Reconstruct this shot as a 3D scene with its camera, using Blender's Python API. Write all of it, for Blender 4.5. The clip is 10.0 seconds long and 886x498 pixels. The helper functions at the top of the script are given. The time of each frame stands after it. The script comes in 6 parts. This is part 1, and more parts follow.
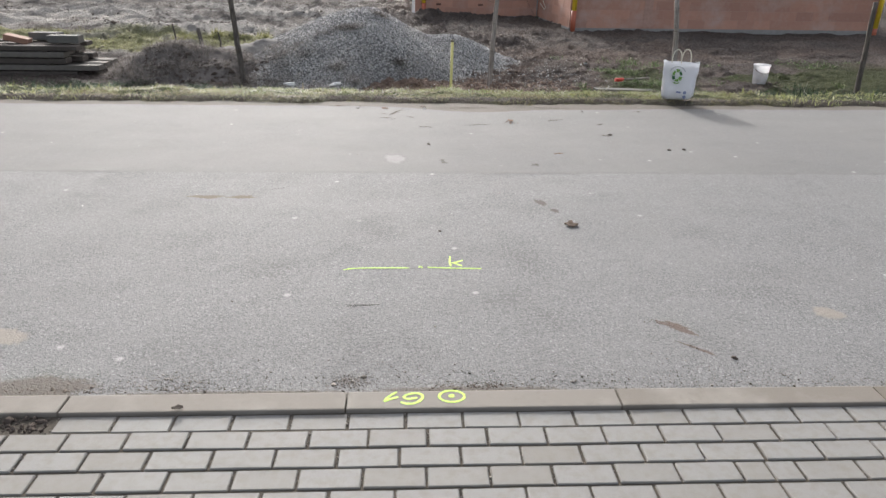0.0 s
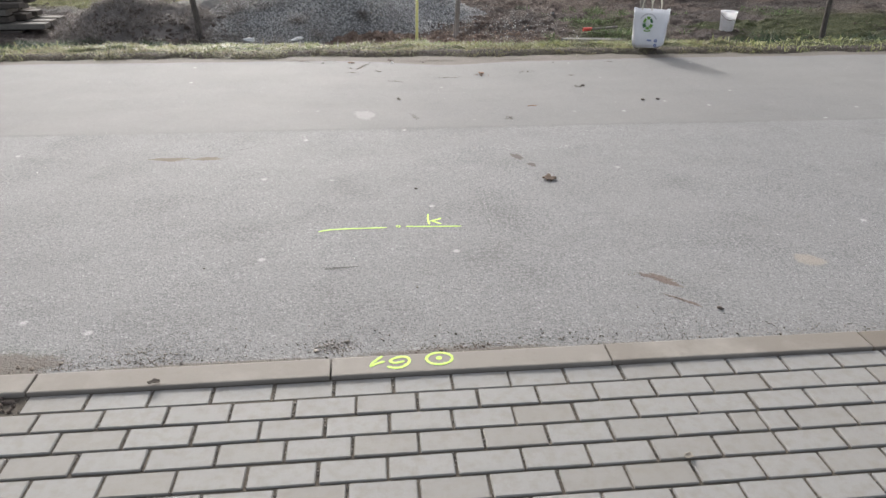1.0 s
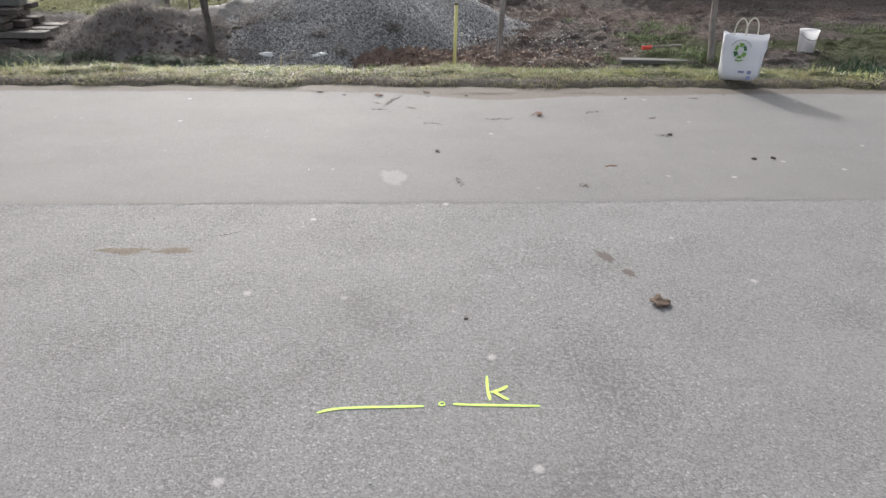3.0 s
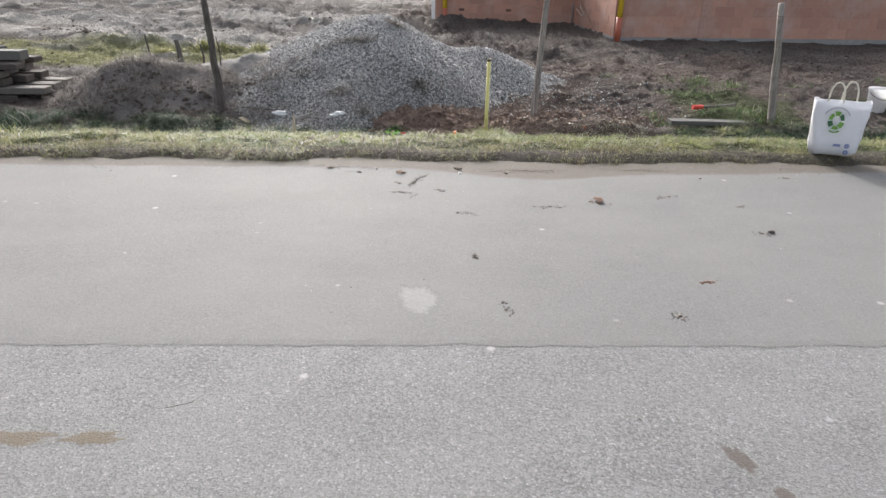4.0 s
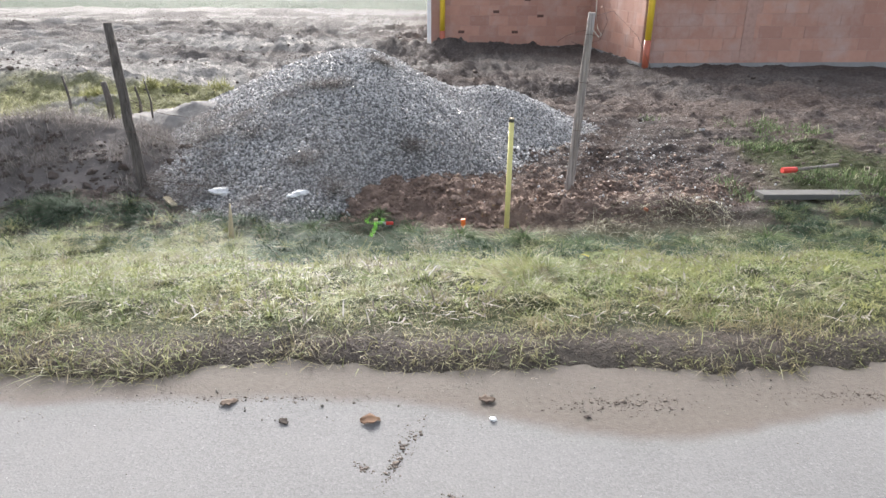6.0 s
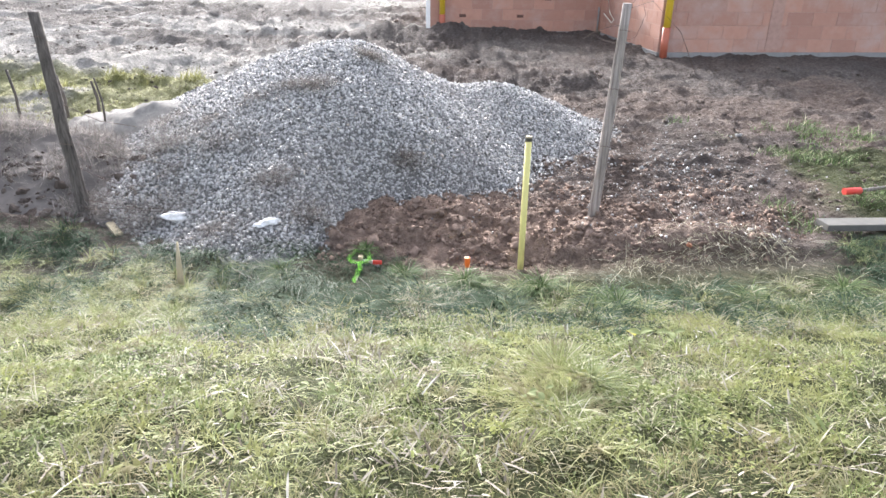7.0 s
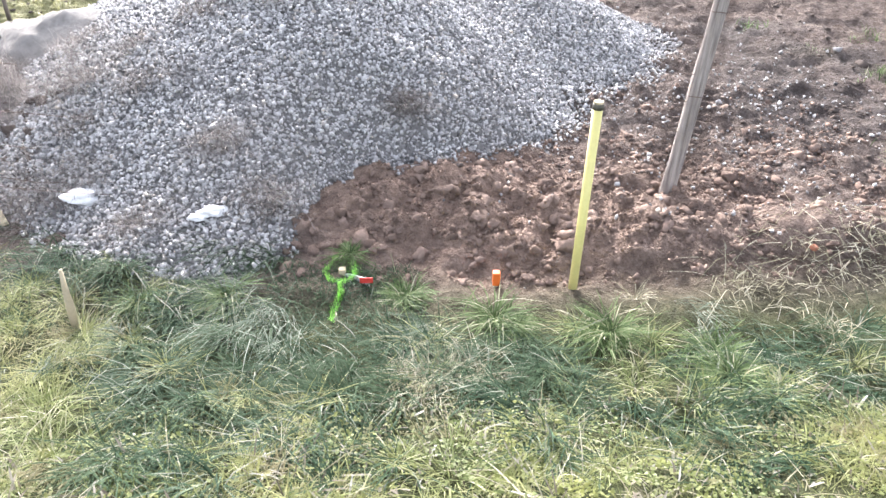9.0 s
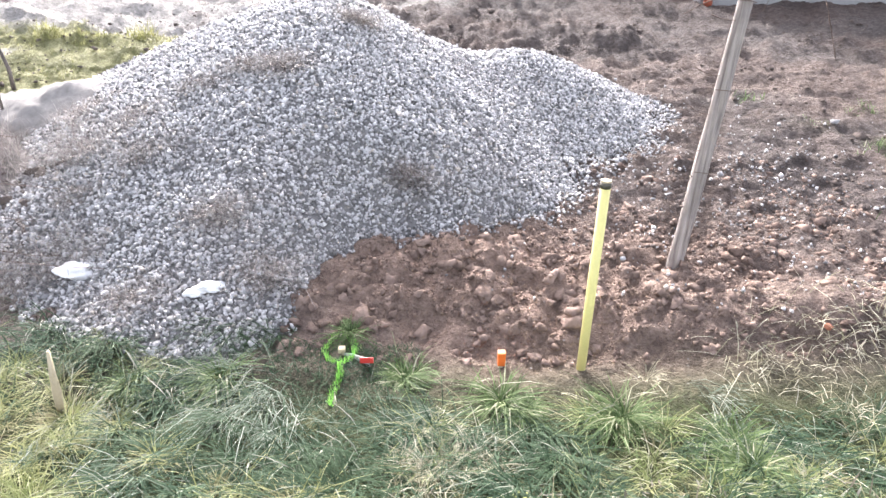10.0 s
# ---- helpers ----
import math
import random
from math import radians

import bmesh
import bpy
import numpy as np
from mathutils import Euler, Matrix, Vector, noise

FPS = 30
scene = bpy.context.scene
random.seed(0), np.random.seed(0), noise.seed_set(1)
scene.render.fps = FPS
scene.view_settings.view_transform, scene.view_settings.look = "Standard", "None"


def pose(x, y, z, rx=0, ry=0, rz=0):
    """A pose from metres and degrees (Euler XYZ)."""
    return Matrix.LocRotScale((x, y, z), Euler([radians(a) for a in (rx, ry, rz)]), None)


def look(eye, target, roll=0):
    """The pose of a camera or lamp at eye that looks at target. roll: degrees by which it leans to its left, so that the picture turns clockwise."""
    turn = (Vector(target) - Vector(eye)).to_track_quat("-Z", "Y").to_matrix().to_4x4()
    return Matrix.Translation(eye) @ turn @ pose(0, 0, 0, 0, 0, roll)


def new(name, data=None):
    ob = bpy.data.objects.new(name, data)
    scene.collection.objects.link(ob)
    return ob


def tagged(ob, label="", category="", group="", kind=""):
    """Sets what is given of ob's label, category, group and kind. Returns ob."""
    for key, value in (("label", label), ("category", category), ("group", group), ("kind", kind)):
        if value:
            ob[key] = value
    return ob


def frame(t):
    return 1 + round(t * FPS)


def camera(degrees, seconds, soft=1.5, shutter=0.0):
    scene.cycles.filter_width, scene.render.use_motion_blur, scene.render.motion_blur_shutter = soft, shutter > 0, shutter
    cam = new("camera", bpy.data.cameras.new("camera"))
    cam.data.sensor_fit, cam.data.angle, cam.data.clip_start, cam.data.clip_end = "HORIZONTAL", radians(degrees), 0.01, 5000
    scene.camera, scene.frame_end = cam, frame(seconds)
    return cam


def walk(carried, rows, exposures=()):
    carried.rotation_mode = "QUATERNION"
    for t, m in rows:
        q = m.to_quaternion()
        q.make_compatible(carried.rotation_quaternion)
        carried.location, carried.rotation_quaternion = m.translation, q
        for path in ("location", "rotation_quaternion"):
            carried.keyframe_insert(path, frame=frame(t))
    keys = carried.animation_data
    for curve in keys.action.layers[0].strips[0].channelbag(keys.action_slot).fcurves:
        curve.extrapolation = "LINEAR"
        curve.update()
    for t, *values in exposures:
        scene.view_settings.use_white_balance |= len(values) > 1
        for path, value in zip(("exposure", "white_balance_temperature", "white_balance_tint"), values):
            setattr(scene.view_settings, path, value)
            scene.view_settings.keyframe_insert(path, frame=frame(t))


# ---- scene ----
cam = camera(66.5, 10.0)
PATH = [
    (0, (0.106, -0.018, 1.555), (0.204, 1.85, 0.741), 1.1),
    (0.5, (0.102, -0.01, 1.55), (0.218, 1.849, 0.718), 0.6),
    (1, (0.058, 0.074, 1.52), (0.248, 1.88, 0.59), 0.6),
    (1.5, (0.105, 0.33, 1.499), (0.154, 2.132, 0.544), 1.2),
    (2, (0.133, 0.652, 1.466), (0.169, 2.409, 0.431), 0.9),
    (2.5, (0.049, 1.073, 1.497), (0.16, 2.832, 0.471), 1.3),
    (2.7, (0.05, 1.265, 1.495), (0.164, 3.066, 0.544), 1.3),
    (3.8, (-0.015, 2.367, 1.478), (0.104, 4.195, 0.581), 0.1),
    (4, (0.008, 2.68, 1.43), (0.063, 4.554, 0.624), 1),
    (4.5, (0.008, 3.311, 1.393), (0.07, 5.199, 0.624), 1.3),
    (5, (0.011, 4.076, 1.418), (0.073, 5.949, 0.612), 0.9),
    (5.5, (0.018, 4.735, 1.45), (0.051, 6.637, 0.714), 1.7),
    (6, (0.023, 5.428, 1.445), (0.082, 7.317, 0.676), 0.2),
    (6.2, (0.047, 5.675, 1.456), (0.106, 7.572, 0.707), 0),
    (7.3, (0.05, 6.929, 1.465), (0.11, 8.769, 0.586), 1.1),
    (7.5, (0.053, 7.125, 1.469), (0.102, 8.944, 0.547), 1.8),
    (8, (0.016, 7.652, 1.438), (0.135, 9.425, 0.436), 1.2),
    (8.5, (0.029, 8.067, 1.4), (0.11, 9.804, 0.334), 0.5),
    (9, (0.013, 8.337, 1.424), (0.072, 10.025, 0.281), 0.5),
    (9.5, (-0.011, 8.436, 1.425), (0.059, 10.12, 0.275), 0.2),
    (10, (-0.016, 8.461, 1.447), (0.054, 10.244, 0.459), 0.8),
]
LIGHT = [(0.0, 1.159, 6480, 10), (2.0, 1.08, 6480, 10), (2.5, 1.102, 6480, 10), (4.5, 1.455, 6440, 10), (5.5, 1.68, 6380, 11), (6.0, 1.83, 6340, 11), (7.5, 2.51, 6200, 12), (8.5, 2.62, 6200, 13), (9.5, 2.76, 6280, 15), (10.0, 2.80, 6300, 16)]
walk(cam, [(t, look(eye, target, roll)) for t, eye, target, roll in PATH], LIGHT)

# ---- world, sun, exposure ----
SUN_ELEV, SUN_AZ = radians(23.2), radians(-12.0)      # azimuth from +y towards +x
sun_dir = Vector((math.sin(SUN_AZ) * math.cos(SUN_ELEV), math.cos(SUN_AZ) * math.cos(SUN_ELEV), math.sin(SUN_ELEV)))
world = bpy.data.worlds.new("world")
scene.world = world
world.use_nodes = True
wn = world.node_tree.nodes
wn.clear()
sky = wn.new("ShaderNodeTexSky")
sky.sky_type, sky.sun_disc = "NISHITA", False
sky.sun_elevation, sky.sun_rotation = SUN_ELEV, SUN_AZ
sky.air_density, sky.dust_density, sky.ozone_density = 0.75, 4.0, 0.6
bg = wn.new("ShaderNodeBackground")
bg.inputs["Strength"].default_value = 0.15
wout = wn.new("ShaderNodeOutputWorld")
haze = wn.new("ShaderNodeHueSaturation")      # thin high haze whitens the sky
haze.inputs["Saturation"].default_value = 0.42
world.node_tree.links.new(sky.outputs[0], haze.inputs["Color"])
world.node_tree.links.new(haze.outputs[0], bg.inputs["Color"])
world.node_tree.links.new(bg.outputs[0], wout.inputs["Surface"])
sun_data = bpy.data.lights.new("sun", "SUN")
sun_data.energy, sun_data.angle, sun_data.color = 1.66, radians(1.6), (1.0, 0.982, 0.965)
sun = new("sun", sun_data)
sun.matrix_world = look(sun_dir * 60, (0, 0, 0))


# ---- node helpers ----
def sock(nt, target, value):
    if hasattr(value, "is_linked"):
        nt.links.new(value, target)
    elif isinstance(value, (tuple, list)) and len(value) == 3 and target.type == "RGBA":
        target.default_value = (*value, 1)
    else:
        target.default_value = value


class Mat:
    """A node material under construction."""

    def __init__(self, name, rough=0.8, metal=0.0, spec=0.5):
        self.m = bpy.data.materials.new(name)
        self.m.use_nodes = True
        self.nt = self.m.node_tree
        self.bsdf = self.nt.nodes["Principled BSDF"]
        self.out = self.nt.nodes["Material Output"]
        self.bsdf.inputs["Roughness"].default_value = rough
        self.bsdf.inputs["Metallic"].default_value = metal
        self.bsdf.inputs["Specular IOR Level"].default_value = spec
        self.co = self.nt.nodes.new("ShaderNodeTexCoord").outputs["Object"]

    def node(self, kind):
        return self.nt.nodes.new(kind)

    def noise(self, scale, detail=3.0, rough=0.55, co=None, dist=0.0):
        n = self.node("ShaderNodeTexNoise")
        n.inputs["Scale"].default_value, n.inputs["Detail"].default_value = scale, detail
        n.inputs["Roughness"].default_value, n.inputs["Distortion"].default_value = rough, dist
        sock(self.nt, n.inputs["Vector"], co or self.co)
        return n.outputs["Fac"]

    def voronoi(self, scale, out="Distance", co=None, feature="F1"):
        n = self.node("ShaderNodeTexVoronoi")
        n.feature = feature
        n.inputs["Scale"].default_value = scale
        sock(self.nt, n.inputs["Vector"], co or self.co)
        return n.outputs[out]

    def ramp(self, fac, stops):
        n = self.node("ShaderNodeValToRGB")
        els = n.color_ramp.elements
        while len(els) < len(stops):
            els.new(0.5)
        for e, (p, c) in zip(els, stops):
            e.position, e.color = p, (*c, 1) if isinstance(c, tuple) else (c, c, c, 1)
        sock(self.nt, n.inputs[0], fac)
        return n.outputs[0]

    def mix(self, fac, a, b, mode="MIX"):
        n = self.node("ShaderNodeMix")
        n.data_type, n.blend_type = "RGBA", mode
        sock(self.nt, n.inputs[0], fac), sock(self.nt, n.inputs[6], a), sock(self.nt, n.inputs[7], b)
        return n.outputs[2]

    def math(self, op, a, b=0.5):
        n = self.node("ShaderNodeMath")
        n.operation = op
        sock(self.nt, n.inputs[0], a), sock(self.nt, n.inputs[1], b)
        return n.outputs[0]

    def attr(self, name):
        n = self.node("ShaderNodeAttribute")
        n.attribute_name = name
        return n.outputs["Fac"]

    def island(self):
        return self.node("ShaderNodeNewGeometry").outputs["Random Per Island"]

    def random(self):
        return self.node("ShaderNodeObjectInfo").outputs["Random"]

    def scaled(self, v):
        n = self.node("ShaderNodeMapping")
        n.inputs["Scale"].default_value = v
        sock(self.nt, n.inputs["Vector"], self.co)
        return n.outputs[0]

    def shifted(self):
        """Object coordinates moved by the object's random number, so that alike pieces differ."""
        n = self.node("ShaderNodeVectorMath")
        n.operation = "ADD"
        c = self.node("ShaderNodeCombineXYZ")
        r = self.math("MULTIPLY", self.random(), 50.0)
        for i in range(3):
            sock(self.nt, c.inputs[i], r)
        sock(self.nt, n.inputs[0], self.co), sock(self.nt, n.inputs[1], c.outputs[0])
        return n.outputs[0]

    def bump(self, height, strength=0.3, distance=0.01):
        n = self.node("ShaderNodeBump")
        n.inputs["Strength"].default_value, n.inputs["Distance"].default_value = strength, distance
        sock(self.nt, n.inputs["Height"], height)
        self.nt.links.new(n.outputs[0], self.bsdf.inputs["Normal"])
        return self

    def color(self, c):
        sock(self.nt, self.bsdf.inputs["Base Color"], c)
        return self

    def rough(self, r):
        sock(self.nt, self.bsdf.inputs["Roughness"], r)
        return self

    def leafy(self, c, amount=0.45):
        """Thin leaves: part of the light passes through."""
        tr = self.node("ShaderNodeBsdfTranslucent")
        sock(self.nt, tr.inputs["Color"], c)
        mx = self.node("ShaderNodeMixShader")
        mx.inputs[0].default_value = amount
        self.nt.links.new(self.bsdf.outputs[0], mx.inputs[1])
        self.nt.links.new(tr.outputs[0], mx.inputs[2])
        self.nt.links.new(mx.outputs[0], self.out.inputs["Surface"])
        return self.color(c)


# ---- materials ----
def plain(name, c, rough=0.7, spec=0.4, metal=0.0, var=0.25, scale=30.0, bump=0.15):
    m = Mat(name, rough, metal, spec)
    n = m.noise(scale, 4)
    big = m.noise(scale / 12, 2)
    dark = tuple(v * (1 - var) for v in c)
    light = tuple(min(v * (1 + var), 1) for v in c)
    k = m.mix(n, dark, light)
    k = m.mix(m.ramp(big, [(0.35, 0.0), (0.75, 0.35)]), k, tuple(v * 0.65 for v in c))
    m.color(k).bump(n, bump, 0.004)
    return m.m


def asphalt(name, base, dusty, dirt_scale, coarse=1.0, film=None):
    m = Mat(name, 0.85, 0, 0.10 + 0.18 * coarse)
    cells = m.voronoi(160.0, "Color")
    sep = m.node("ShaderNodeSeparateColor")
    sock(m.nt, sep.inputs[0], cells)
    dist = m.voronoi(160.0)
    grain = m.ramp(sep.outputs[0], [(0.0, tuple(v * (1 - 0.6 * coarse) for v in base)), (0.5, base), (0.93, tuple(v * (1 + 0.3 * coarse) for v in base)), (1.0, tuple(v * (1 + 1.1 * coarse) for v in base))])
    pits = m.ramp(m.math("ADD", m.noise(60.0, 3, 0.7), m.math("MULTIPLY", m.noise(2.2, 4, 0.6), 0.55)), [(0.62, 0.0), (0.72, 1.0)])
    k = m.mix(pits, tuple(v * (1 - 0.6 * coarse) for v in base), grain)
    dust = m.ramp(m.noise(dirt_scale, 5, 0.6), [(0.3, 0.15), (0.75, 0.85)])
    k = m.mix(m.math("MULTIPLY", dust, 1.0 - 0.6 * coarse), k, dusty)
    blot = m.ramp(m.noise(1.7, 4, 0.6, m.scaled((0.5, 1.6, 1))), [(0.42, 0.0), (0.7, 1.0)])
    k = m.mix(m.math("MULTIPLY", blot, 0.22), k, tuple(v * 0.6 for v in dusty))
    spots = m.ramp(m.voronoi(3.1), [(0.03, 1.0), (0.07, 0.0)])
    k = m.mix(m.math("MULTIPLY", spots, 0.5), k, (0.45, 0.44, 0.42))
    if film:      # a thin dried film, worn away towards its rim
        worn = m.ramp(m.math("ADD", m.attr("film"), m.math("MULTIPLY", m.noise(55.0, 5, 0.75), 1.1)), [(0.76, 0.0), (1.15, 0.85)])
        k = m.mix(worn, k, m.mix(m.noise(45.0, 4), tuple(v * 0.75 for v in film), tuple(v * 1.25 for v in film)))
    m.rough(m.ramp(m.noise(9.0, 4), [(0.3, 0.80), (0.7, 0.87)]))
    h = m.math("ADD", m.math("MULTIPLY", pits, 0.45), m.math("MULTIPLY", dist, 0.45))
    damp = m.mix(m.noise(40.0, 4), (0.07, 0.058, 0.047), (0.15, 0.125, 0.10))
    m.color(m.mix(m.math("MULTIPLY", m.attr("damp"), 0.85), k, damp))
    m.bump(h, 0.05 + 0.6 * coarse, 0.006)
    return m.m


NEAR = ((0.176, 0.175, 0.173), (0.212, 0.208, 0.202), 0.9, 0.76)
FAR = ((0.158, 0.156, 0.153), (0.204, 0.198, 0.188), 0.7, 0.36)
M_ASPHALT_NEAR = asphalt("worn_asphalt", *NEAR)
M_ASPHALT_FAR = asphalt("dusty_asphalt", *FAR)
M_SEAM = plain("bitumen_joint", (0.165, 0.162, 0.156), 0.85, 0.2, 0, 0.6, 130.0, 0.6)


def paver_material():
    m = Mat("concrete_paver", 0.75, 0, 0.4)
    co = m.shifted()
    fine = m.noise(420.0, 2, 0.6, co)
    mid = m.noise(28.0, 4, 0.6, co)
    k = m.mix(fine, (0.175, 0.17, 0.162), (0.25, 0.245, 0.233))
    k = m.mix(m.ramp(mid, [(0.45, 0.0), (0.7, 0.55)]), k, (0.17, 0.153, 0.125))
    k = m.mix(m.ramp(m.random(), [(0.0, 0.0), (0.7, 0.1), (1.0, 0.5)]), k, (0.16, 0.145, 0.12))
    m.color(k).bump(fine, 0.25, 0.002)
    return m.m


M_PAVER = paver_material()
M_SAND_BED = plain("joint_sand", (0.10, 0.088, 0.072), 0.95, 0.1, 0, 0.5, 160.0, 0.8)


def kerb_material():
    m = Mat("kerb_concrete", 0.8, 0, 0.35)
    co = m.shifted()
    fine = m.noise(300.0, 2, 0.6, co)
    k = m.mix(fine, (0.115, 0.098, 0.079), (0.165, 0.143, 0.117))
    k = m.mix(m.ramp(m.noise(4.0, 4, 0.6, co), [(0.48, 0.0), (0.72, 0.6)]), k, (0.26, 0.24, 0.21))
    k = m.mix(m.ramp(m.random(), [(0.4, 0.0), (1.0, 0.4)]), k, (0.27, 0.255, 0.232))
    k = m.mix(m.ramp(m.noise(14.0, 5, 0.65, co), [(0.58, 0.0), (0.72, 0.5)]), k, (0.14, 0.12, 0.095))
    m.color(k).bump(fine, 0.2, 0.002)
    return m.m


M_KERB = kerb_material()


def ground_material():
    """Soil with masks for dry sand, red clay, thin grass, a green far field and the verge foot, part mud, part painted
    shade.
    """
    m = Mat("field_soil", 0.95, 0, 0.15)
    n1, n2, n3 = m.noise(3.0, 6, 0.65), m.noise(18.0, 5, 0.65), m.noise(90.0, 3, 0.6)
    soil = m.ramp(n2, [(0.3, (0.048, 0.041, 0.037)), (0.5, (0.097, 0.081, 0.073)), (0.72, (0.185, 0.157, 0.141))])
    soil = m.mix(m.ramp(n1, [(0.4, 0.0), (0.75, 0.6)]), soil, (0.085, 0.064, 0.052))
    clay = m.ramp(n2, [(0.25, (0.155, 0.106, 0.081)), (0.5, (0.285, 0.20, 0.155)), (0.8, (0.43, 0.317, 0.25))])
    sand = m.ramp(n2, [(0.25, (0.20, 0.186, 0.17)), (0.7, (0.46, 0.435, 0.40))])
    # turf soil made darker to paint the shaded gaps between blades
    turf = m.ramp(n2, [(0.25, (0.03, 0.034, 0.016)), (0.5, (0.06, 0.07, 0.028)), (0.8, (0.12, 0.12, 0.06))])
    crop = m.ramp(m.noise(1.2, 5, 0.7, m.scaled((0.4, 2.0, 1))), [(0.3, (0.08, 0.105, 0.072)), (0.7, (0.115, 0.14, 0.10))])
    k = m.mix(m.attr("clay"), soil, clay)
    k = m.mix(m.attr("sand"), k, sand)
    k = m.mix(m.attr("turf"), k, turf)
    lawn = m.ramp(n2, [(0.25, (0.13, 0.135, 0.05)), (0.5, (0.23, 0.23, 0.10)), (0.8, (0.33, 0.31, 0.16))])
    k = m.mix(m.attr("lawn"), k, lawn)
    # muddy verge foot, its earth also darkened for the shade on the lip
    k = m.mix(m.attr("mud"), k, m.mix(n2, (0.05, 0.043, 0.036), (0.13, 0.11, 0.09)))
    k = m.mix(m.attr("crop"), k, crop)
    k = m.mix(m.ramp(n3, [(0.3, 0.35), (0.55, 0.0)]), k, (0.045, 0.034, 0.027))
    stones = m.ramp(m.voronoi(14.0), [(0.05, 1.0), (0.12, 0.0)])
    k = m.mix(m.math("MULTIPLY", stones, m.ramp(n1, [(0.5, 0.0), (0.6, 0.8)])), k, (0.4, 0.38, 0.35))
    m.color(k)
    m.bump(m.math("ADD", m.math("ADD", n2, m.math("MULTIPLY", n3, 0.5)), m.math("MULTIPLY", m.noise(7.0, 5, 0.65), 1.6)), 1.0, 0.07)
    return m.m


M_GROUND = ground_material()


def stone_material():
    m = Mat("crushed_stone", 0.75, 0, 0.35)
    r = m.island()
    # own stone tones; the near-black low end also stands for shaded gaps
    k = m.ramp(r, [(0.0, (0.06, 0.058, 0.057)), (0.25, (0.21, 0.205, 0.198)), (0.6, (0.46, 0.446, 0.428)), (0.93, (0.62, 0.602, 0.575)), (1.0, (0.38, 0.33, 0.27))])
    k = m.mix(m.ramp(m.noise(60.0, 3), [(0.4, 0.0), (0.7, 0.4)]), k, (0.28, 0.27, 0.26))
    k = m.mix(m.ramp(m.noise(1.1, 4, 0.6), [(0.5, 0.0), (0.75, 0.45)]), k, (0.27, 0.245, 0.225))
    m.color(k).bump(m.noise(220.0, 3), 0.3, 0.003)
    return m.m


M_STONE = stone_material()
# fines under the stones, coloured dark for the shade in the gaps
M_GRAVEL_BASE = plain("dark_gravel_fines", (0.15, 0.142, 0.134), 0.95, 0.2, 0, 0.6, 45.0, 1.0)


def clod_material(name, lo, hi):
    m = Mat(name, 0.95, 0, 0.12)
    k = m.ramp(m.island(), [(0.0, lo), (1.0, hi)])
    k = m.mix(m.ramp(m.noise(45.0, 4), [(0.35, 0.4), (0.65, 0.0)]), k, tuple(v * 0.75 for v in lo))
    m.color(k).bump(m.noise(90.0, 4), 0.7, 0.01)
    return m.m


M_CLOD = clod_material("red_earth_clods", (0.135, 0.096, 0.076), (0.28, 0.204, 0.163))
M_CLOD_DARK = clod_material("dark_earth_clods", (0.085, 0.068, 0.058), (0.15, 0.122, 0.104))
M_GRIT = clod_material("road_grit", (0.12, 0.107, 0.094), (0.34, 0.31, 0.275))


def grass_material(name, stops, amount=0.45, rough=0.5, patch=None, patch_scale=1.6, gloss=0.08, dry=None):
    m = Mat(name, rough, 0, gloss)
    k = m.ramp(m.island(), stops)
    if patch:
        k = m.mix(m.ramp(m.noise(patch_scale, 4, 0.6), [(0.42, 0.0), (0.66, 0.85)]), k, patch)
    if dry:
        k = m.mix(m.ramp(m.noise(5.5, 4, 0.65), [(0.52, 0.0), (0.64, 0.8)]), k, dry)
    return m.leafy(k, amount).m


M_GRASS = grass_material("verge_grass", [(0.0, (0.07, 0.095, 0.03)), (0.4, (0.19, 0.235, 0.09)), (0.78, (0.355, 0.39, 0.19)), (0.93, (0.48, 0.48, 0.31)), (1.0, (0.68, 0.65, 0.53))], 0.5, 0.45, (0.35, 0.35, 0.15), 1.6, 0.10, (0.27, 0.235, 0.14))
# olive grass of the verge face, with the shade there mixed into its colour
M_FRONT = grass_material("shaded_trodden_grass", [(0.0, (0.06, 0.068, 0.03)), (0.5, (0.18, 0.19, 0.075)), (0.85, (0.31, 0.30, 0.14)), (1.0, (0.46, 0.40, 0.26))], 0.4, 0.55, (0.30, 0.25, 0.14), 2.4, 0.2)
M_TUSSOCK = grass_material("tussock_grass", [(0.0, (0.04, 0.065, 0.025)), (0.5, (0.10, 0.15, 0.055)), (0.9, (0.20, 0.25, 0.12)), (1.0, (0.5, 0.47, 0.34))], 0.35, 0.55, None, 1.6, 0.06)
M_WEED = grass_material("verge_weed", [(0.0, (0.08, 0.11, 0.035)), (0.5, (0.18, 0.22, 0.09)), (0.9, (0.315, 0.35, 0.185)), (1.0, (0.46, 0.46, 0.33))], 0.45, 0.55, (0.33, 0.34, 0.12), 3.0, 0.10, (0.23, 0.20, 0.13))
M_BROAD = grass_material("broad_leaf", [(0.0, (0.17, 0.21, 0.09)), (1.0, (0.29, 0.32, 0.16))], 0.35, 0.55)
M_YELLOW_LEAF = grass_material("yellow_leaf", [(0.0, (0.62, 0.54, 0.08)), (1.0, (0.68, 0.60, 0.12))], 0.4, 0.5)
M_WITHERED = grass_material("withered_grass", [(0.0, (0.18, 0.165, 0.10)), (0.5, (0.34, 0.32, 0.22)), (1.0, (0.52, 0.49, 0.38))], 0.35, 0.55)
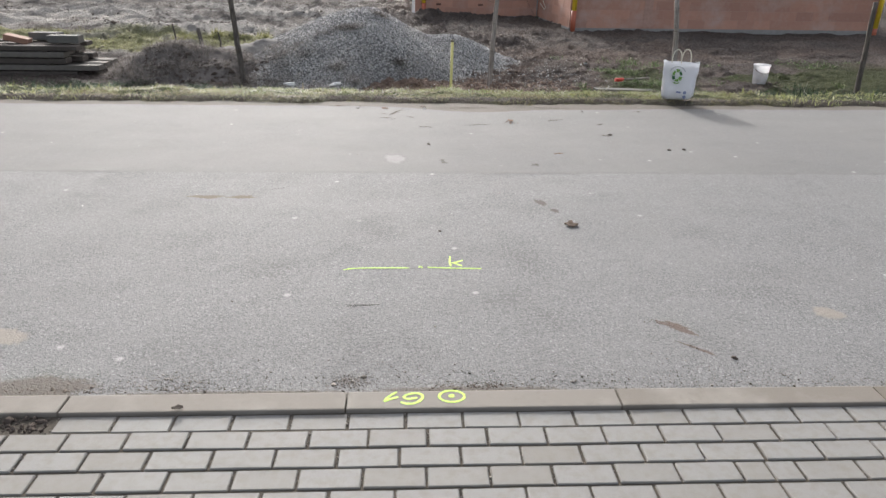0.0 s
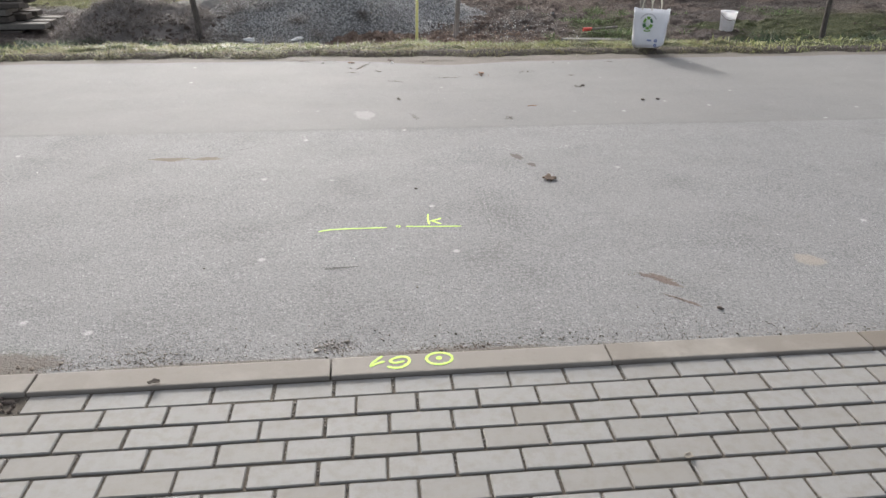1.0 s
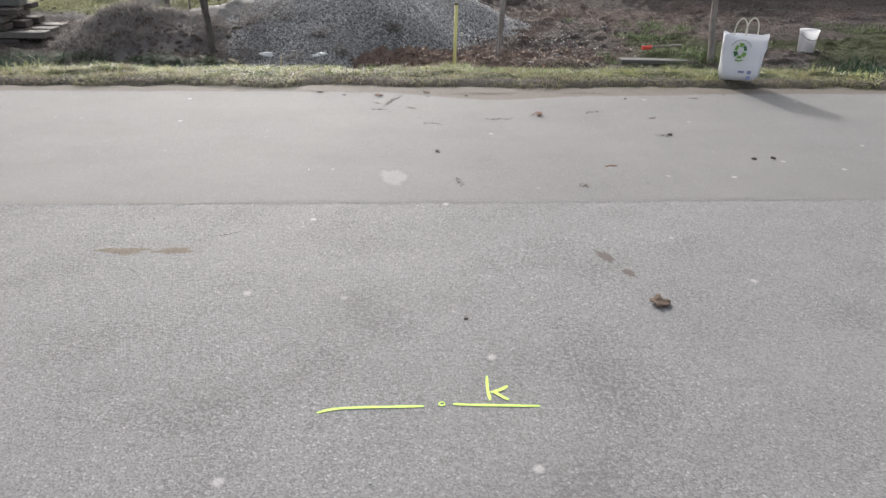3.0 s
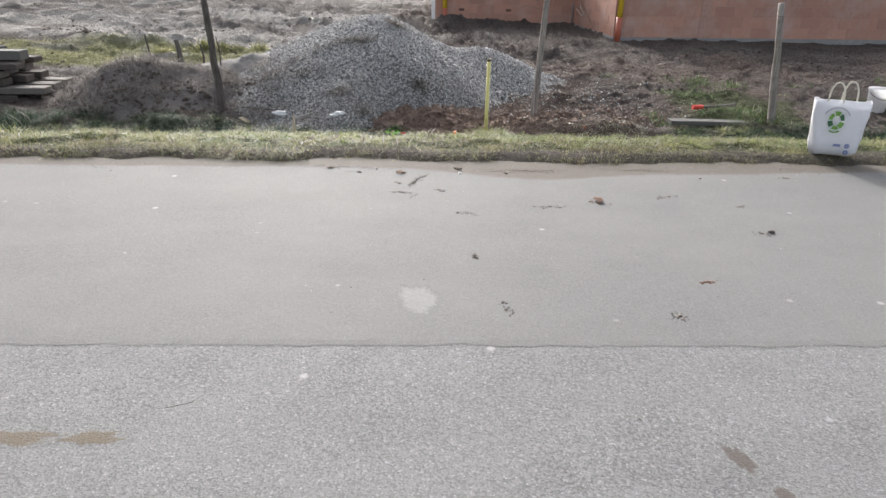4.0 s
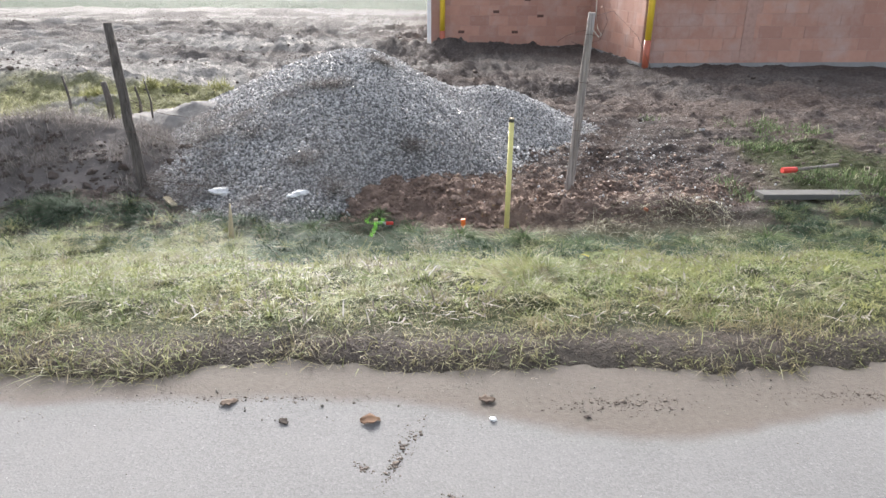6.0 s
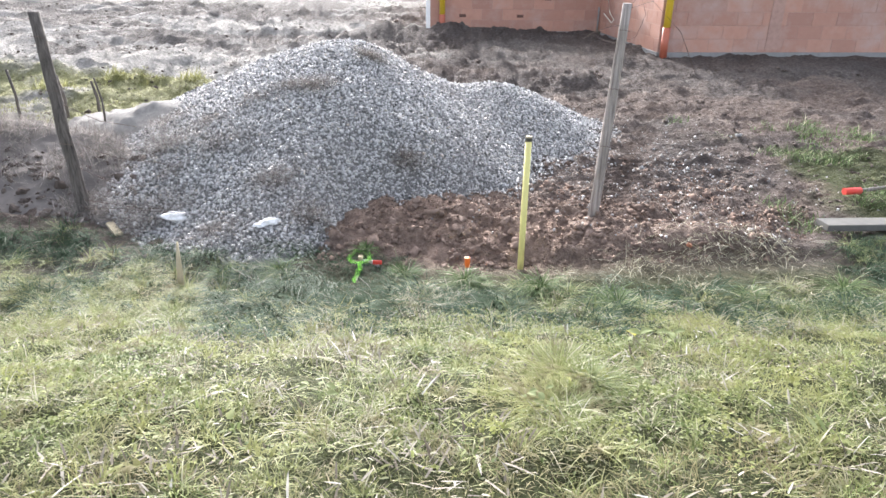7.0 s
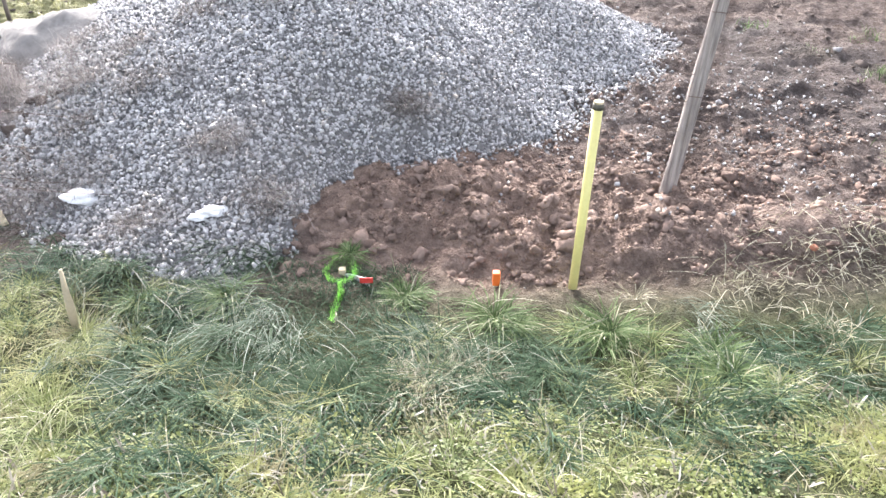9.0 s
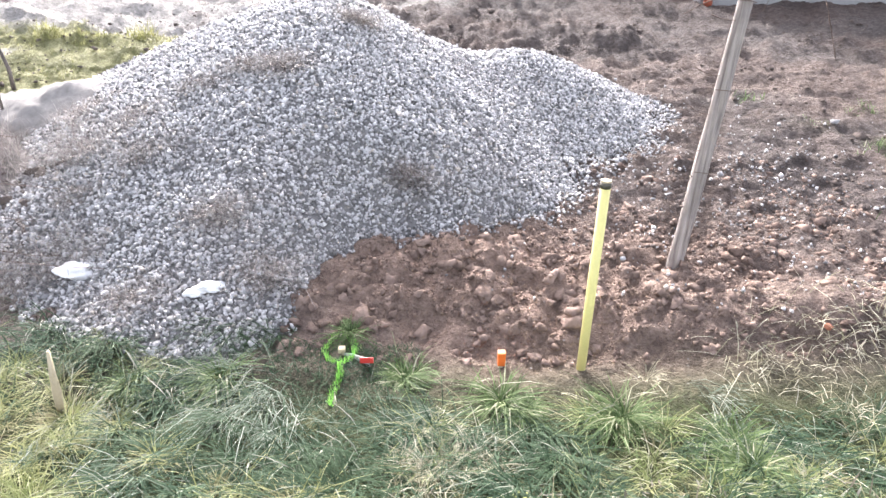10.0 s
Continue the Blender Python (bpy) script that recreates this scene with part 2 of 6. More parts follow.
# blue-green grass, its colour also dark enough to hold the ditch's shade
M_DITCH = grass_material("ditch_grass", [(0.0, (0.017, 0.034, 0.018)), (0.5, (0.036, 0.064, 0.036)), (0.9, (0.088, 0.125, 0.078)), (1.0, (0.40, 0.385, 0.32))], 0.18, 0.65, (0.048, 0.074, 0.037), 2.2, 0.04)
# straw toned down to carry the shade at the foot of the verge
M_STRAW = grass_material("dry_grass", [(0.0, (0.10, 0.082, 0.058)), (0.6, (0.235, 0.20, 0.14)), (1.0, (0.42, 0.37, 0.27))], 0.3, 0.6)
M_LITTER = grass_material("withered_litter", [(0.0, (0.12, 0.10, 0.075)), (0.5, (0.25, 0.22, 0.17)), (0.9, (0.40, 0.37, 0.31)), (1.0, (0.60, 0.58, 0.53))], 0.2, 0.6, None, 1.6, 0.15)
M_DEAD = grass_material("dead_weed", [(0.0, (0.13, 0.114, 0.102)), (0.6, (0.25, 0.222, 0.20)), (1.0, (0.38, 0.345, 0.315))], 0.2, 0.8)
M_PALE_BLADE = grass_material("pale_long_grass", [(0.0, (0.075, 0.105, 0.07)), (0.6, (0.14, 0.17, 0.125)), (1.0, (0.33, 0.34, 0.28))], 0.2, 0.65, None, 1.6, 0.03)
M_OCHRE_GRASS = grass_material("ochre_grass", [(0.0, (0.15, 0.155, 0.06)), (0.6, (0.27, 0.27, 0.115)), (1.0, (0.40, 0.37, 0.21))], 0.4, 0.6)
M_SPRAYED = grass_material("sprayed_grass", [(0.0, (0.20, 0.55, 0.07)), (1.0, (0.44, 0.80, 0.20))], 0.3, 0.6)
M_PAINT = plain("fluorescent_spray", (0.50, 0.72, 0.13), 0.7, 0.3, 0, 0.3, 60.0, 0.1)


def block_material():
    m = Mat("terracotta_block", 0.85, 0, 0.25)
    co = m.shifted()
    k = m.mix(m.noise(9.0, 4, 0.6, co), (0.395, 0.205, 0.148), (0.50, 0.288, 0.215))
    k = m.mix(m.ramp(m.random(), [(0.0, 0.0), (1.0, 0.75)]), k, (0.31, 0.17, 0.132))
    k = m.mix(m.ramp(m.noise(1.3, 6, 0.7, m.node("ShaderNodeNewGeometry").outputs["Position"]), [(0.48, 0.0), (0.68, 0.7)]), k, (0.44, 0.33, 0.285))
    m.color(k).bump(m.noise(60.0, 4, 0.6, co), 0.4, 0.006)
    return m.m


M_BLOCK = block_material()
M_MORTAR = plain("mortar", (0.41, 0.26, 0.21), 0.95, 0.2, 0, 0.35, 12.0, 0.6)
M_FOOTING = plain("concrete_footing", (0.26, 0.25, 0.24), 0.9, 0.2, 0, 0.25, 9.0, 0.4)
M_HOLE_SHADE = plain("hollow_shade", (0.13, 0.075, 0.06), 0.95, 0.1)
M_YELLOW = plain("yellow_plastic", (0.72, 0.50, 0.04), 0.45, 0.5, 0, 0.08)
M_REDPLASTIC = plain("red_plastic", (0.40, 0.11, 0.06), 0.5, 0.5, 0, 0.15)
M_WHITE = plain("white_plastic", (0.74, 0.73, 0.71), 0.6, 0.4, 0, 0.12)


def wood_material(name, lo, hi, grain=60.0):
    m = Mat(name, 0.85, 0, 0.2)
    long = m.noise(grain, 5, 0.65, m.scaled((1, 1, 0.05)))
    k = m.ramp(long, [(0.28, tuple(v * 0.45 for v in lo)), (0.42, lo), (0.7, hi)])
    k = m.mix(m.ramp(m.noise(6.0, 4), [(0.5, 0.0), (0.75, 0.5)]), k, tuple(v * 0.6 for v in lo))
    m.color(k).bump(long, 0.8, 0.008)
    return m.m


M_POST = wood_material("weathered_post", (0.22, 0.19, 0.168), (0.40, 0.358, 0.325))
M_POST_DARK = wood_material("dark_weathered_post", (0.075, 0.065, 0.057), (0.16, 0.14, 0.12))
M_CUTWOOD = plain("cut_wood", (0.5, 0.42, 0.28), 0.8, 0.2, 0, 0.2, 70.0)
M_POLE = plain("lime_yellow_paint", (0.68, 0.61, 0.23), 0.5, 0.4, 0, 0.12, 40.0, 0.1)
M_TAR = plain("black_band", (0.07, 0.064, 0.045), 0.6)
M_BEAM = plain("weathered_beam", (0.14, 0.127, 0.112), 0.9, 0.2, 0, 0.35, 14.0, 0.5)
M_BEAM_DARK = plain("dark_timber", (0.078, 0.066, 0.058), 0.9, 0.2, 0, 0.4, 14.0, 0.5)
M_CONCRETE = plain("grey_concrete", (0.13, 0.125, 0.115), 0.9, 0.2, 0, 0.2, 18.0, 0.3)
M_SANDHEAP = plain("pale_sand", (0.22, 0.206, 0.188), 0.95, 0.15, 0, 0.6, 16.0, 1.0)
M_MOUND = plain("dark_heap_earth", (0.15, 0.133, 0.122), 0.95, 0.1, 0, 0.5, 9.0, 0.9)
M_RUST = plain("rusty_wire", (0.14, 0.10, 0.08), 0.7, 0.4, 0.5)
M_ORANGE = plain("orange_plastic", (0.85, 0.19, 0.03), 0.5, 0.5, 0, 0.1)
M_CLAYBIT = plain("worn_brick", (0.33, 0.14, 0.085), 0.85, 0.2, 0, 0.25, 40.0, 0.4)
M_REDTAPE = plain("red_tape", (0.7, 0.07, 0.05), 0.5, 0.4, 0, 0.1)
M_LEAF = plain("dead_leaf", (0.11, 0.08, 0.06), 0.85, 0.15, 0, 0.35, 40.0, 0.4)
M_GOLD_LEAF = plain("golden_dead_leaf", (0.15, 0.09, 0.055), 0.85, 0.15, 0, 0.35, 40.0, 0.4)
M_TWIG = plain("dark_twig", (0.06, 0.05, 0.042), 0.9, 0.1)
M_MUD = plain("dried_mud", (0.125, 0.104, 0.086), 0.95, 0.15, 0, 0.4, 35.0, 0.7)
M_MUD_RED = plain("reddish_mud", (0.18, 0.11, 0.078), 0.95, 0.15, 0, 0.4, 35.0, 0.7)
M_OCHRE = plain("ochre_dust", (0.215, 0.192, 0.158), 0.9, 0.2, 0, 0.2, 40.0, 0.3)


S_FILM = asphalt("olive_mud_stain", *NEAR, (0.12, 0.095, 0.062))
S_SMEAR = asphalt("road_dirt_stain", *NEAR, (0.085, 0.072, 0.06))
S_PALE = asphalt("pale_spill_stain", *FAR, (0.232, 0.229, 0.222))
S_KERB = asphalt("kerb_dirt_stain", *NEAR, (0.105, 0.09, 0.073))
S_MUD = asphalt("reddish_mud_stain", *NEAR, (0.105, 0.075, 0.055))
S_FLECK = asphalt("pale_fleck", *NEAR, (0.238, 0.234, 0.227))
S_OCHRE = asphalt("ochre_dust_stain", *NEAR, (0.238, 0.216, 0.183))


def thin_plastic():
    m = Mat("thin_white_plastic", 0.5, 0, 0.4)
    k = m.mix(m.ramp(m.noise(12.0, 4), [(0.4, 0.0), (0.75, 0.5)]), (0.80, 0.80, 0.82), (0.52, 0.50, 0.47))
    return m.leafy(k, 0.35).m


M_BUCKET = thin_plastic()


def bag_material():
    m = Mat("woven_white_plastic", 0.5, 0, 0.4)
    k = m.mix(m.noise(6.0, 4), (0.72, 0.72, 0.74), (0.85, 0.85, 0.86))
    return m.leafy(k, 0.3).m


M_BAG = bag_material()
M_PRINT_GREEN = plain("green_print", (0.17, 0.33, 0.07), 0.6, 0.3, 0, 0.15)
M_PRINT_DARK = plain("dark_green_print", (0.05, 0.13, 0.06), 0.6, 0.3, 0, 0.15)
M_PRINT_BLUE = plain("blue_print", (0.22, 0.26, 0.42), 0.6, 0.3, 0, 0.15)
M_PRINT_GREY = plain("grey_print", (0.5, 0.5, 0.53), 0.6, 0.3, 0, 0.1)
M_STRAP = plain("cream_strap", (0.62, 0.58, 0.48), 0.8, 0.2, 0, 0.15)


# ---- mesh helpers ----
def part(name, bm, material, parent=None, label=""):
    """One mesh object out of a bmesh (which it frees) or a mesh, under a thing or a part."""
    if isinstance(bm, bmesh.types.BMesh):
        me = bpy.data.meshes.new(name)
        bm.to_mesh(me)
        bm.free()
    else:
        me = bm
    if material and not me.materials:
        me.materials.append(material)
    ob = new(name, me)
    if parent:
        ob.parent = parent
    if label:
        ob["label"] = label
    return ob


def thing(name, label, category, at=(0, 0, 0), group="", kind="", turn=(0, 0, 0)):
    """An Empty at the base of a thing made of parts."""
    ob = new(name)
    ob.empty_display_size = 0.1
    ob.matrix_world = pose(*at, *turn)
    return tagged(ob, label, category, group, kind)


def smooth(me, on=True):
    me.polygons.foreach_set("use_smooth", [on] * len(me.polygons))
    return me


def arrays_mesh(name, verts, quads=None, tris=None):
    """A mesh from arrays of corners, four- and three-sided faces."""
    me = bpy.data.meshes.new(name)
    quads = np.zeros((0, 4), np.int32) if quads is None else quads
    tris = np.zeros((0, 3), np.int32) if tris is None else tris
    me.vertices.add(len(verts))
    me.vertices.foreach_set("co", np.ascontiguousarray(verts, np.float32).ravel())
    me.loops.add(quads.size + tris.size)
    me.loops.foreach_set("vertex_index", np.concatenate([quads.ravel(), tris.ravel()]).astype(np.int32))
    me.polygons.add(len(quads) + len(tris))
    starts = np.concatenate([np.arange(len(quads)) * 4, quads.size + np.arange(len(tris)) * 3])
    me.polygons.foreach_set("loop_start", starts.astype(np.int32))
    me.update(calc_edges=True)
    me.validate()
    return me


def box(bm, x0, x1, y0, y1, z0, z1, bevel=0.0, segments=2):
    made = bmesh.ops.create_cube(bm, size=1.0)
    vs = made["verts"]
    bmesh.ops.scale(bm, vec=(x1 - x0, y1 - y0, z1 - z0), verts=vs)
    bmesh.ops.translate(bm, vec=((x0 + x1) / 2, (y0 + y1) / 2, (z0 + z1) / 2), verts=vs)
    if bevel:
        es = list({e for v in vs for e in v.link_edges})
        bmesh.ops.bevel(bm, geom=es, offset=bevel, segments=segments, profile=0.6, affect="EDGES")
    return bm


def boxed(*a, **k):
    return box(bmesh.new(), *a, **k)


def tube(points, radii, sides=10, wobble=0.0, seed=0):
    """A closed round bar along points, its radius given at each."""
    rnd = random.Random(seed)
    bm = bmesh.new()
    rings = []
    n = len(points)
    for i, p in enumerate(points):
        p = Vector(p)
        d = (Vector(points[min(i + 1, n - 1)]) - Vector(points[max(i - 1, 0)])).normalized()
        a = d.orthogonal().normalized() if abs(d.z) < 0.9 else Vector((1, 0, 0))
        a = (a - d * a.dot(d)).normalized()
        b = d.cross(a)
        r = radii[i] if isinstance(radii, (list, tuple)) else radii
        ring = []
        for s in range(sides):
            t = 2 * math.pi * s / sides
            k = r * (1 + wobble * (rnd.random() - 0.5))
            ring.append(bm.verts.new(p + a * math.cos(t) * k + b * math.sin(t) * k))
        rings.append(ring)
    for r0, r1 in zip(rings, rings[1:]):
        for s in range(sides):
            bm.faces.new((r0[s], r0[(s + 1) % sides], r1[(s + 1) % sides], r1[s])).smooth = True
    bm.faces.new(rings[0][::-1])
    bm.faces.new(rings[-1])
    return bm


def lattice(ix, iy, seed):
    h = (ix.astype(np.int64) * 374761393 + iy.astype(np.int64) * 668265263 + seed * 1442695041) & 0xFFFFFFFF
    h = ((h ^ (h >> 13)) * 1274126177) & 0xFFFFFFFF
    return ((h ^ (h >> 16)) & 0xFFFF) / 65535.0


def vnoise(x, y, scale, seed=0):
    """Smooth noise from 0 to 1, about one bump per 1 / scale metres."""
    x, y = np.asarray(x, float) * scale, np.asarray(y, float) * scale
    ix, iy = np.floor(x), np.floor(y)
    fx, fy = x - ix, y - iy
    fx, fy = fx * fx * (3 - 2 * fx), fy * fy * (3 - 2 * fy)
    ix, iy = ix.astype(np.int64), iy.astype(np.int64)
    a, b = lattice(ix, iy, seed), lattice(ix + 1, iy, seed)
    c, d = lattice(ix, iy + 1, seed), lattice(ix + 1, iy + 1, seed)
    return (a * (1 - fx) + b * fx) * (1 - fy) + (c * (1 - fx) + d * fx) * fy


def fbm(x, y, scale, octaves=4, seed=0, gain=0.5):
    total, amp, norm = 0.0, 1.0, 0.0
    for i in range(octaves):
        total = total + amp * vnoise(x, y, scale * 2 ** i, seed + 17 * i)
        norm += amp
        amp *= gain
    return total / norm


def step(a, b, v):
    t = np.clip((v - a) / (b - a), 0, 1)
    return t * t * (3 - 2 * t)


# ---- the lie of the land ----
EDGE = 7.545      # far edge of the road


def land(x, y):
    """Height of the ground at x, y."""
    x, y = np.asarray(x, float), np.asarray(y, float)
    ragged = EDGE + 0.42 * (fbm(x, y * 0 + 3, 1.9, 6, 5, 0.72) - 0.5)
    bent = y - (ragged - EDGE) * step(7.0, 7.4, y) * (1 - step(7.9, 8.6, y))
    prof = np.interp(bent, [0, 7.4, 7.62, 7.84, 7.95, 8.3, 8.8, 9.2, 9.6, 10.0, 10.45, 10.8, 11.15, 11.5, 12.0, 13.0, 16.0, 21.0, 40.0, 300.0],
                     [-.09, -.09, -.065, -.005, -.008, -.035, -.12, -.235, -.375, -.495, -.585, -.63, -.62, -.57, -.50, -.52, -.46, -.40, -.15, -.4])
    lip = 0.04 * step(0.0, 0.22, y - ragged) * (1 - step(8.4, 9.4, y))
    prof = prof + lip - 0.06 * (1 - step(-0.05, 0.06, y - ragged)) * (y > 7.3)
    field = step(11.0, 11.6, y)
    near = 1 - step(20.0, 60.0, y)
    # broken bank on the right, dug earth by the pegs raised to catch the sun
    bank = 0.16 * np.exp(-((x - 2.3) / 0.9) ** 2) * np.exp(-((y - 11.35) / 0.28) ** 2)
    dug_rise = 0.10 * np.exp(-((x - 0.12) / 0.5) ** 2) * np.exp(-((y - 11.8) / 0.42) ** 2)
    shelf = 0.10 * np.exp(-((x - 1.35) / 0.45) ** 2) * np.exp(-((y - 11.6) / 0.35) ** 2)
    clods = field * near * (0.13 * (fbm(x, y, 1.8, 5, 11, 0.62) - 0.5) + 0.20 * np.abs(fbm(x, y, 4.0, 4, 23, 0.66) - 0.5) - 0.025)
    track = np.exp(-((x - 1.80 - 0.45 * (y - 12.5)) / 0.17) ** 4) * step(11.9, 12.3, y) * (1 - step(15.5, 17, y))
    clods = clods * (1 - 0.8 * track)
    rut = -0.07 * track * (0.5 + 0.5 * np.sin(y * 62 + 9 * np.abs(x - 1.80 - 0.45 * (y - 12.5))))
    dug = np.exp(-((x - 0.7) / 1.3) ** 2) * np.exp(-((y - 11.7) / 0.6) ** 2)
    clods = clods + dug * (0.17 * (np.abs(fbm(x, y, 3.6, 4, 33, 0.64) - 0.5) * 2 - 0.2) + 0.06 * (fbm(x, y, 11.0, 2, 35) - 0.5) + 0.07 * np.abs(fbm(x, y, 9.0, 3, 36, 0.7) - 0.5))
    waves = field * near * step(13.5, 18, y) * (0.42 * (fbm(x * 0.35, y, 0.9, 4, 31) - 0.5) + 0.60 * np.abs(fbm(x * 0.7, y, 2.0, 5, 37, 0.65) - 0.5)) * (1 - 0.4 * step(1.0, 4.0, x))
    waves = waves + field * near * step(12.2, 13.5, y) * 0.10 * (np.abs(fbm(x * 0.7, y, 7.0, 3, 39, 0.7) - 0.5) - 0.1)
    lumps = (0.06 * (fbm(x, y, 2.5, 3, 41) - 0.5) + 0.085 * (fbm(x, y, 6.0, 3, 43) - 0.5)) * step(7.8, 8.3, y) * (1 - field)
    rise = 0.12 * step(-3.0, -7.0, x) * step(12.0, 15.0, y) * near
    sunk = -0.10 * np.exp(-((x + 2.1) / 0.7) ** 2) * np.exp(-((y - 11.75) / 0.42) ** 2)
    dip = -0.05 * step(-0.5, 0.0, x) * (1 - step(3.2, 4.2, x)) * step(10.8, 11.2, y) * (1 - step(12.8, 13.6, y))
    return prof + dip + bank + dug_rise + shelf + clods + waves + lumps + rut + rise + sunk


def cone(x, y, cx, cy, peak, slope, r, sx=1.0, sy=1.0):
    d = np.sqrt(((x - cx) * sx) ** 2 + ((y - cy) * sy) ** 2 + r * r) - r
    return peak - slope * d


def gravel_height(x, y):
    h = cone(x, y, -0.74, 14.4, 0.56, 0.66, 0.50, np.where(x > -0.74, 1.10, 0.70), np.where(y < 14.4, 0.66, 1.0))
    h = h - 0.34 * step(-0.95, -0.25, x) * step(12.8, 11.8, y) - 0.11 * np.exp(-((x + 2.05) / 0.6) ** 2 - ((y - 11.75) / 0.5) ** 2)
    h = np.logaddexp(h * 7, cone(x, y, 0.95, 14.9, -0.01, 0.50, 0.35) * 7) / 7
    return h + 0.07 * (fbm(x, y, 1.3, 4, 61) - 0.5) + 0.03 * (fbm(x, y, 7.0, 3, 67) - 0.5)


def heap_height(x, y):
    h = cone(x, y, -4.25, 12.95, -0.01, 0.62, 0.35, np.where(x < -4.2, 1.0, 0.6), np.where(y < 12.95, 0.85, 1.0))
    h = np.maximum(h, cone(x, y, -3.25, 12.9, -0.17, 0.5, 0.35, 0.7))
    return h + 0.20 * (fbm(x, y, 2.2, 4, 71) - 0.5) + 0.17 * (np.abs(fbm(x, y, 5.0, 5, 73, 0.7) - 0.5) - 0.1)


def sand_height(x, y):
    h = cone(x, y, -2.45, 13.8, 0.03, 0.36, 0.3, 0.75, np.where(y < 13.8, 1.7, 1.0))
    return h + 0.14 * (fbm(x, y, 2.0, 5, 81, 0.6) - 0.5) + 0.24 * np.abs(fbm(x, y, 4.0, 5, 83, 0.72) - 0.5) - 0.06


def grid_mesh(name, xs, ys, height, keep=None):
    X, Y = np.meshgrid(xs, ys)
    Z = height(X, Y)
    nx, ny = len(xs), len(ys)
    idx = np.arange(nx * ny).reshape(ny, nx)
    quads = np.stack([idx[:-1, :-1], idx[:-1, 1:], idx[1:, 1:], idx[1:, :-1]], -1).reshape(-1, 4)
    verts = np.stack([X.ravel(), Y.ravel(), Z.ravel()], -1)
    if keep is not None:
        ok = keep(X, Y, Z).ravel()
        quads = quads[ok[quads].any(1)]
        used = np.unique(quads)
        remap = np.zeros(nx * ny, np.int64)
        remap[used] = np.arange(len(used))
        verts, quads = verts[used], remap[quads]
    return smooth(arrays_mesh(name, verts, quads)), verts


def spread(*runs):
    """Coordinates in runs of (start, end, step), each finer or coarser than the next."""
    out = []
    for a, b, s in runs:
        out += list(np.arange(a, b - 1e-6, s))
    return np.array(out + [runs[-1][1]])


# ---- ground ----
gx = spread((-400, -60, 40), (-60, -20, 2.0), (-20, -7, 0.3), (-7, -1, 0.055), (-1, 3.2, 0.034), (3.2, 8, 0.06), (8, 20, 0.3), (20, 60, 2.0), (60, 400, 40))
gy = spread((-400, -40, 40), (-40, 0, 4), (0, 7.4, 0.8), (7.4, 8.2, 0.035), (8.2, 11.0, 0.05), (11.0, 13.5, 0.033), (13.5, 16, 0.055), (16, 18, 0.09), (18, 30, 0.16), (30, 60, 0.6), (60, 600, 30))
ground_me, gv = grid_mesh("ground", gx, gy, land)
X, Y = gv[:, 0], gv[:, 1]
masks = {
    "clay": np.clip(step(0.35, 0.7, fbm(X, Y, 1.0, 4, 91)) * 0.22 * step(11, 11.5, Y) * (1 - step(17, 22, Y)) + 1.0 * np.exp(-((X - 0.45) / 1.15) ** 2) * np.exp(-((Y - 11.7) / 0.9) ** 2) + 0.25 * np.exp(-((X - 2.0) / 0.8) ** 2) * np.exp(-((Y - 11.7) / 0.9) ** 2), 0, 1),
    "sand": np.clip(step(0.48, 0.55, 0.5 * fbm(X * 0.4, Y, 0.5, 5, 95) + 0.5 * fbm(X * 0.5, Y, 1.8, 4, 96, 0.6)) * step(13.5, 16, Y) * (0.35 + 0.65 * step(1.0, -3.0, X)) * (1 - 0.75 * step(0, 3, X)) + 0.34 * step(13.5, 15.5, Y) * step(0.5, -2.0, X)
                    + 0.9 * step(35.0, 38.0, Y) * (1 - step(38.5, 40.0, Y)), 0, 1),
    "turf": np.clip((1 - step(10.6, 11.3, Y)) * step(7.85, 8.1, Y) + step(0.40, 0.56, fbm(X, Y, 0.7, 4, 97)) * step(3.2, 4.0, X) * step(11.3, 11.9, Y) * (1 - step(13.6, 15.2, Y)), 0, 1),
    "lawn": np.clip(0.9 * step(-2.0, -2.6, X) * step(14.5, 15.0, Y) * (1 - step(17.3, 17.9, Y + 0.8 * (fbm(X, Y, 1.0, 3, 101) - 0.5))) * step(0.18, 0.4, fbm(X, Y, 0.8, 4, 99)), 0, 1),
    # strip along the road edge: mud with the lip's shade painted in
    "mud": step(7.4, 7.6, Y) * (1 - step(7.76, 7.98, Y + 0.25 * (fbm(X, Y, 1.5, 3, 103) - 0.5))),
    "crop": step(38.5, 40.5, Y),
}
for key, value in masks.items():
    a = ground_me.attributes.new(key, "FLOAT", "POINT")
    a.data.foreach_set("value", value.astype(np.float32))
ground = tagged(part("ground", ground_me, M_GROUND), "bare brown building ground with clods, grassy ditch and green field beyond", "ground", kind="structure")

# ---- road ----
road = thing("road", "grey asphalt road with a joint along its middle", "road", kind="structure")


def damp_line(x):
    """How far the dirt washed off the verge reaches over the asphalt."""
    return 7.52 - 0.28 * np.exp(-((x - 0.85) / 0.62) ** 2) - 0.10 * np.exp(-((x - 2.1) / 0.9) ** 2) + 0.10 * (fbm(x, x * 0, 1.1, 4, 307) - 0.5)


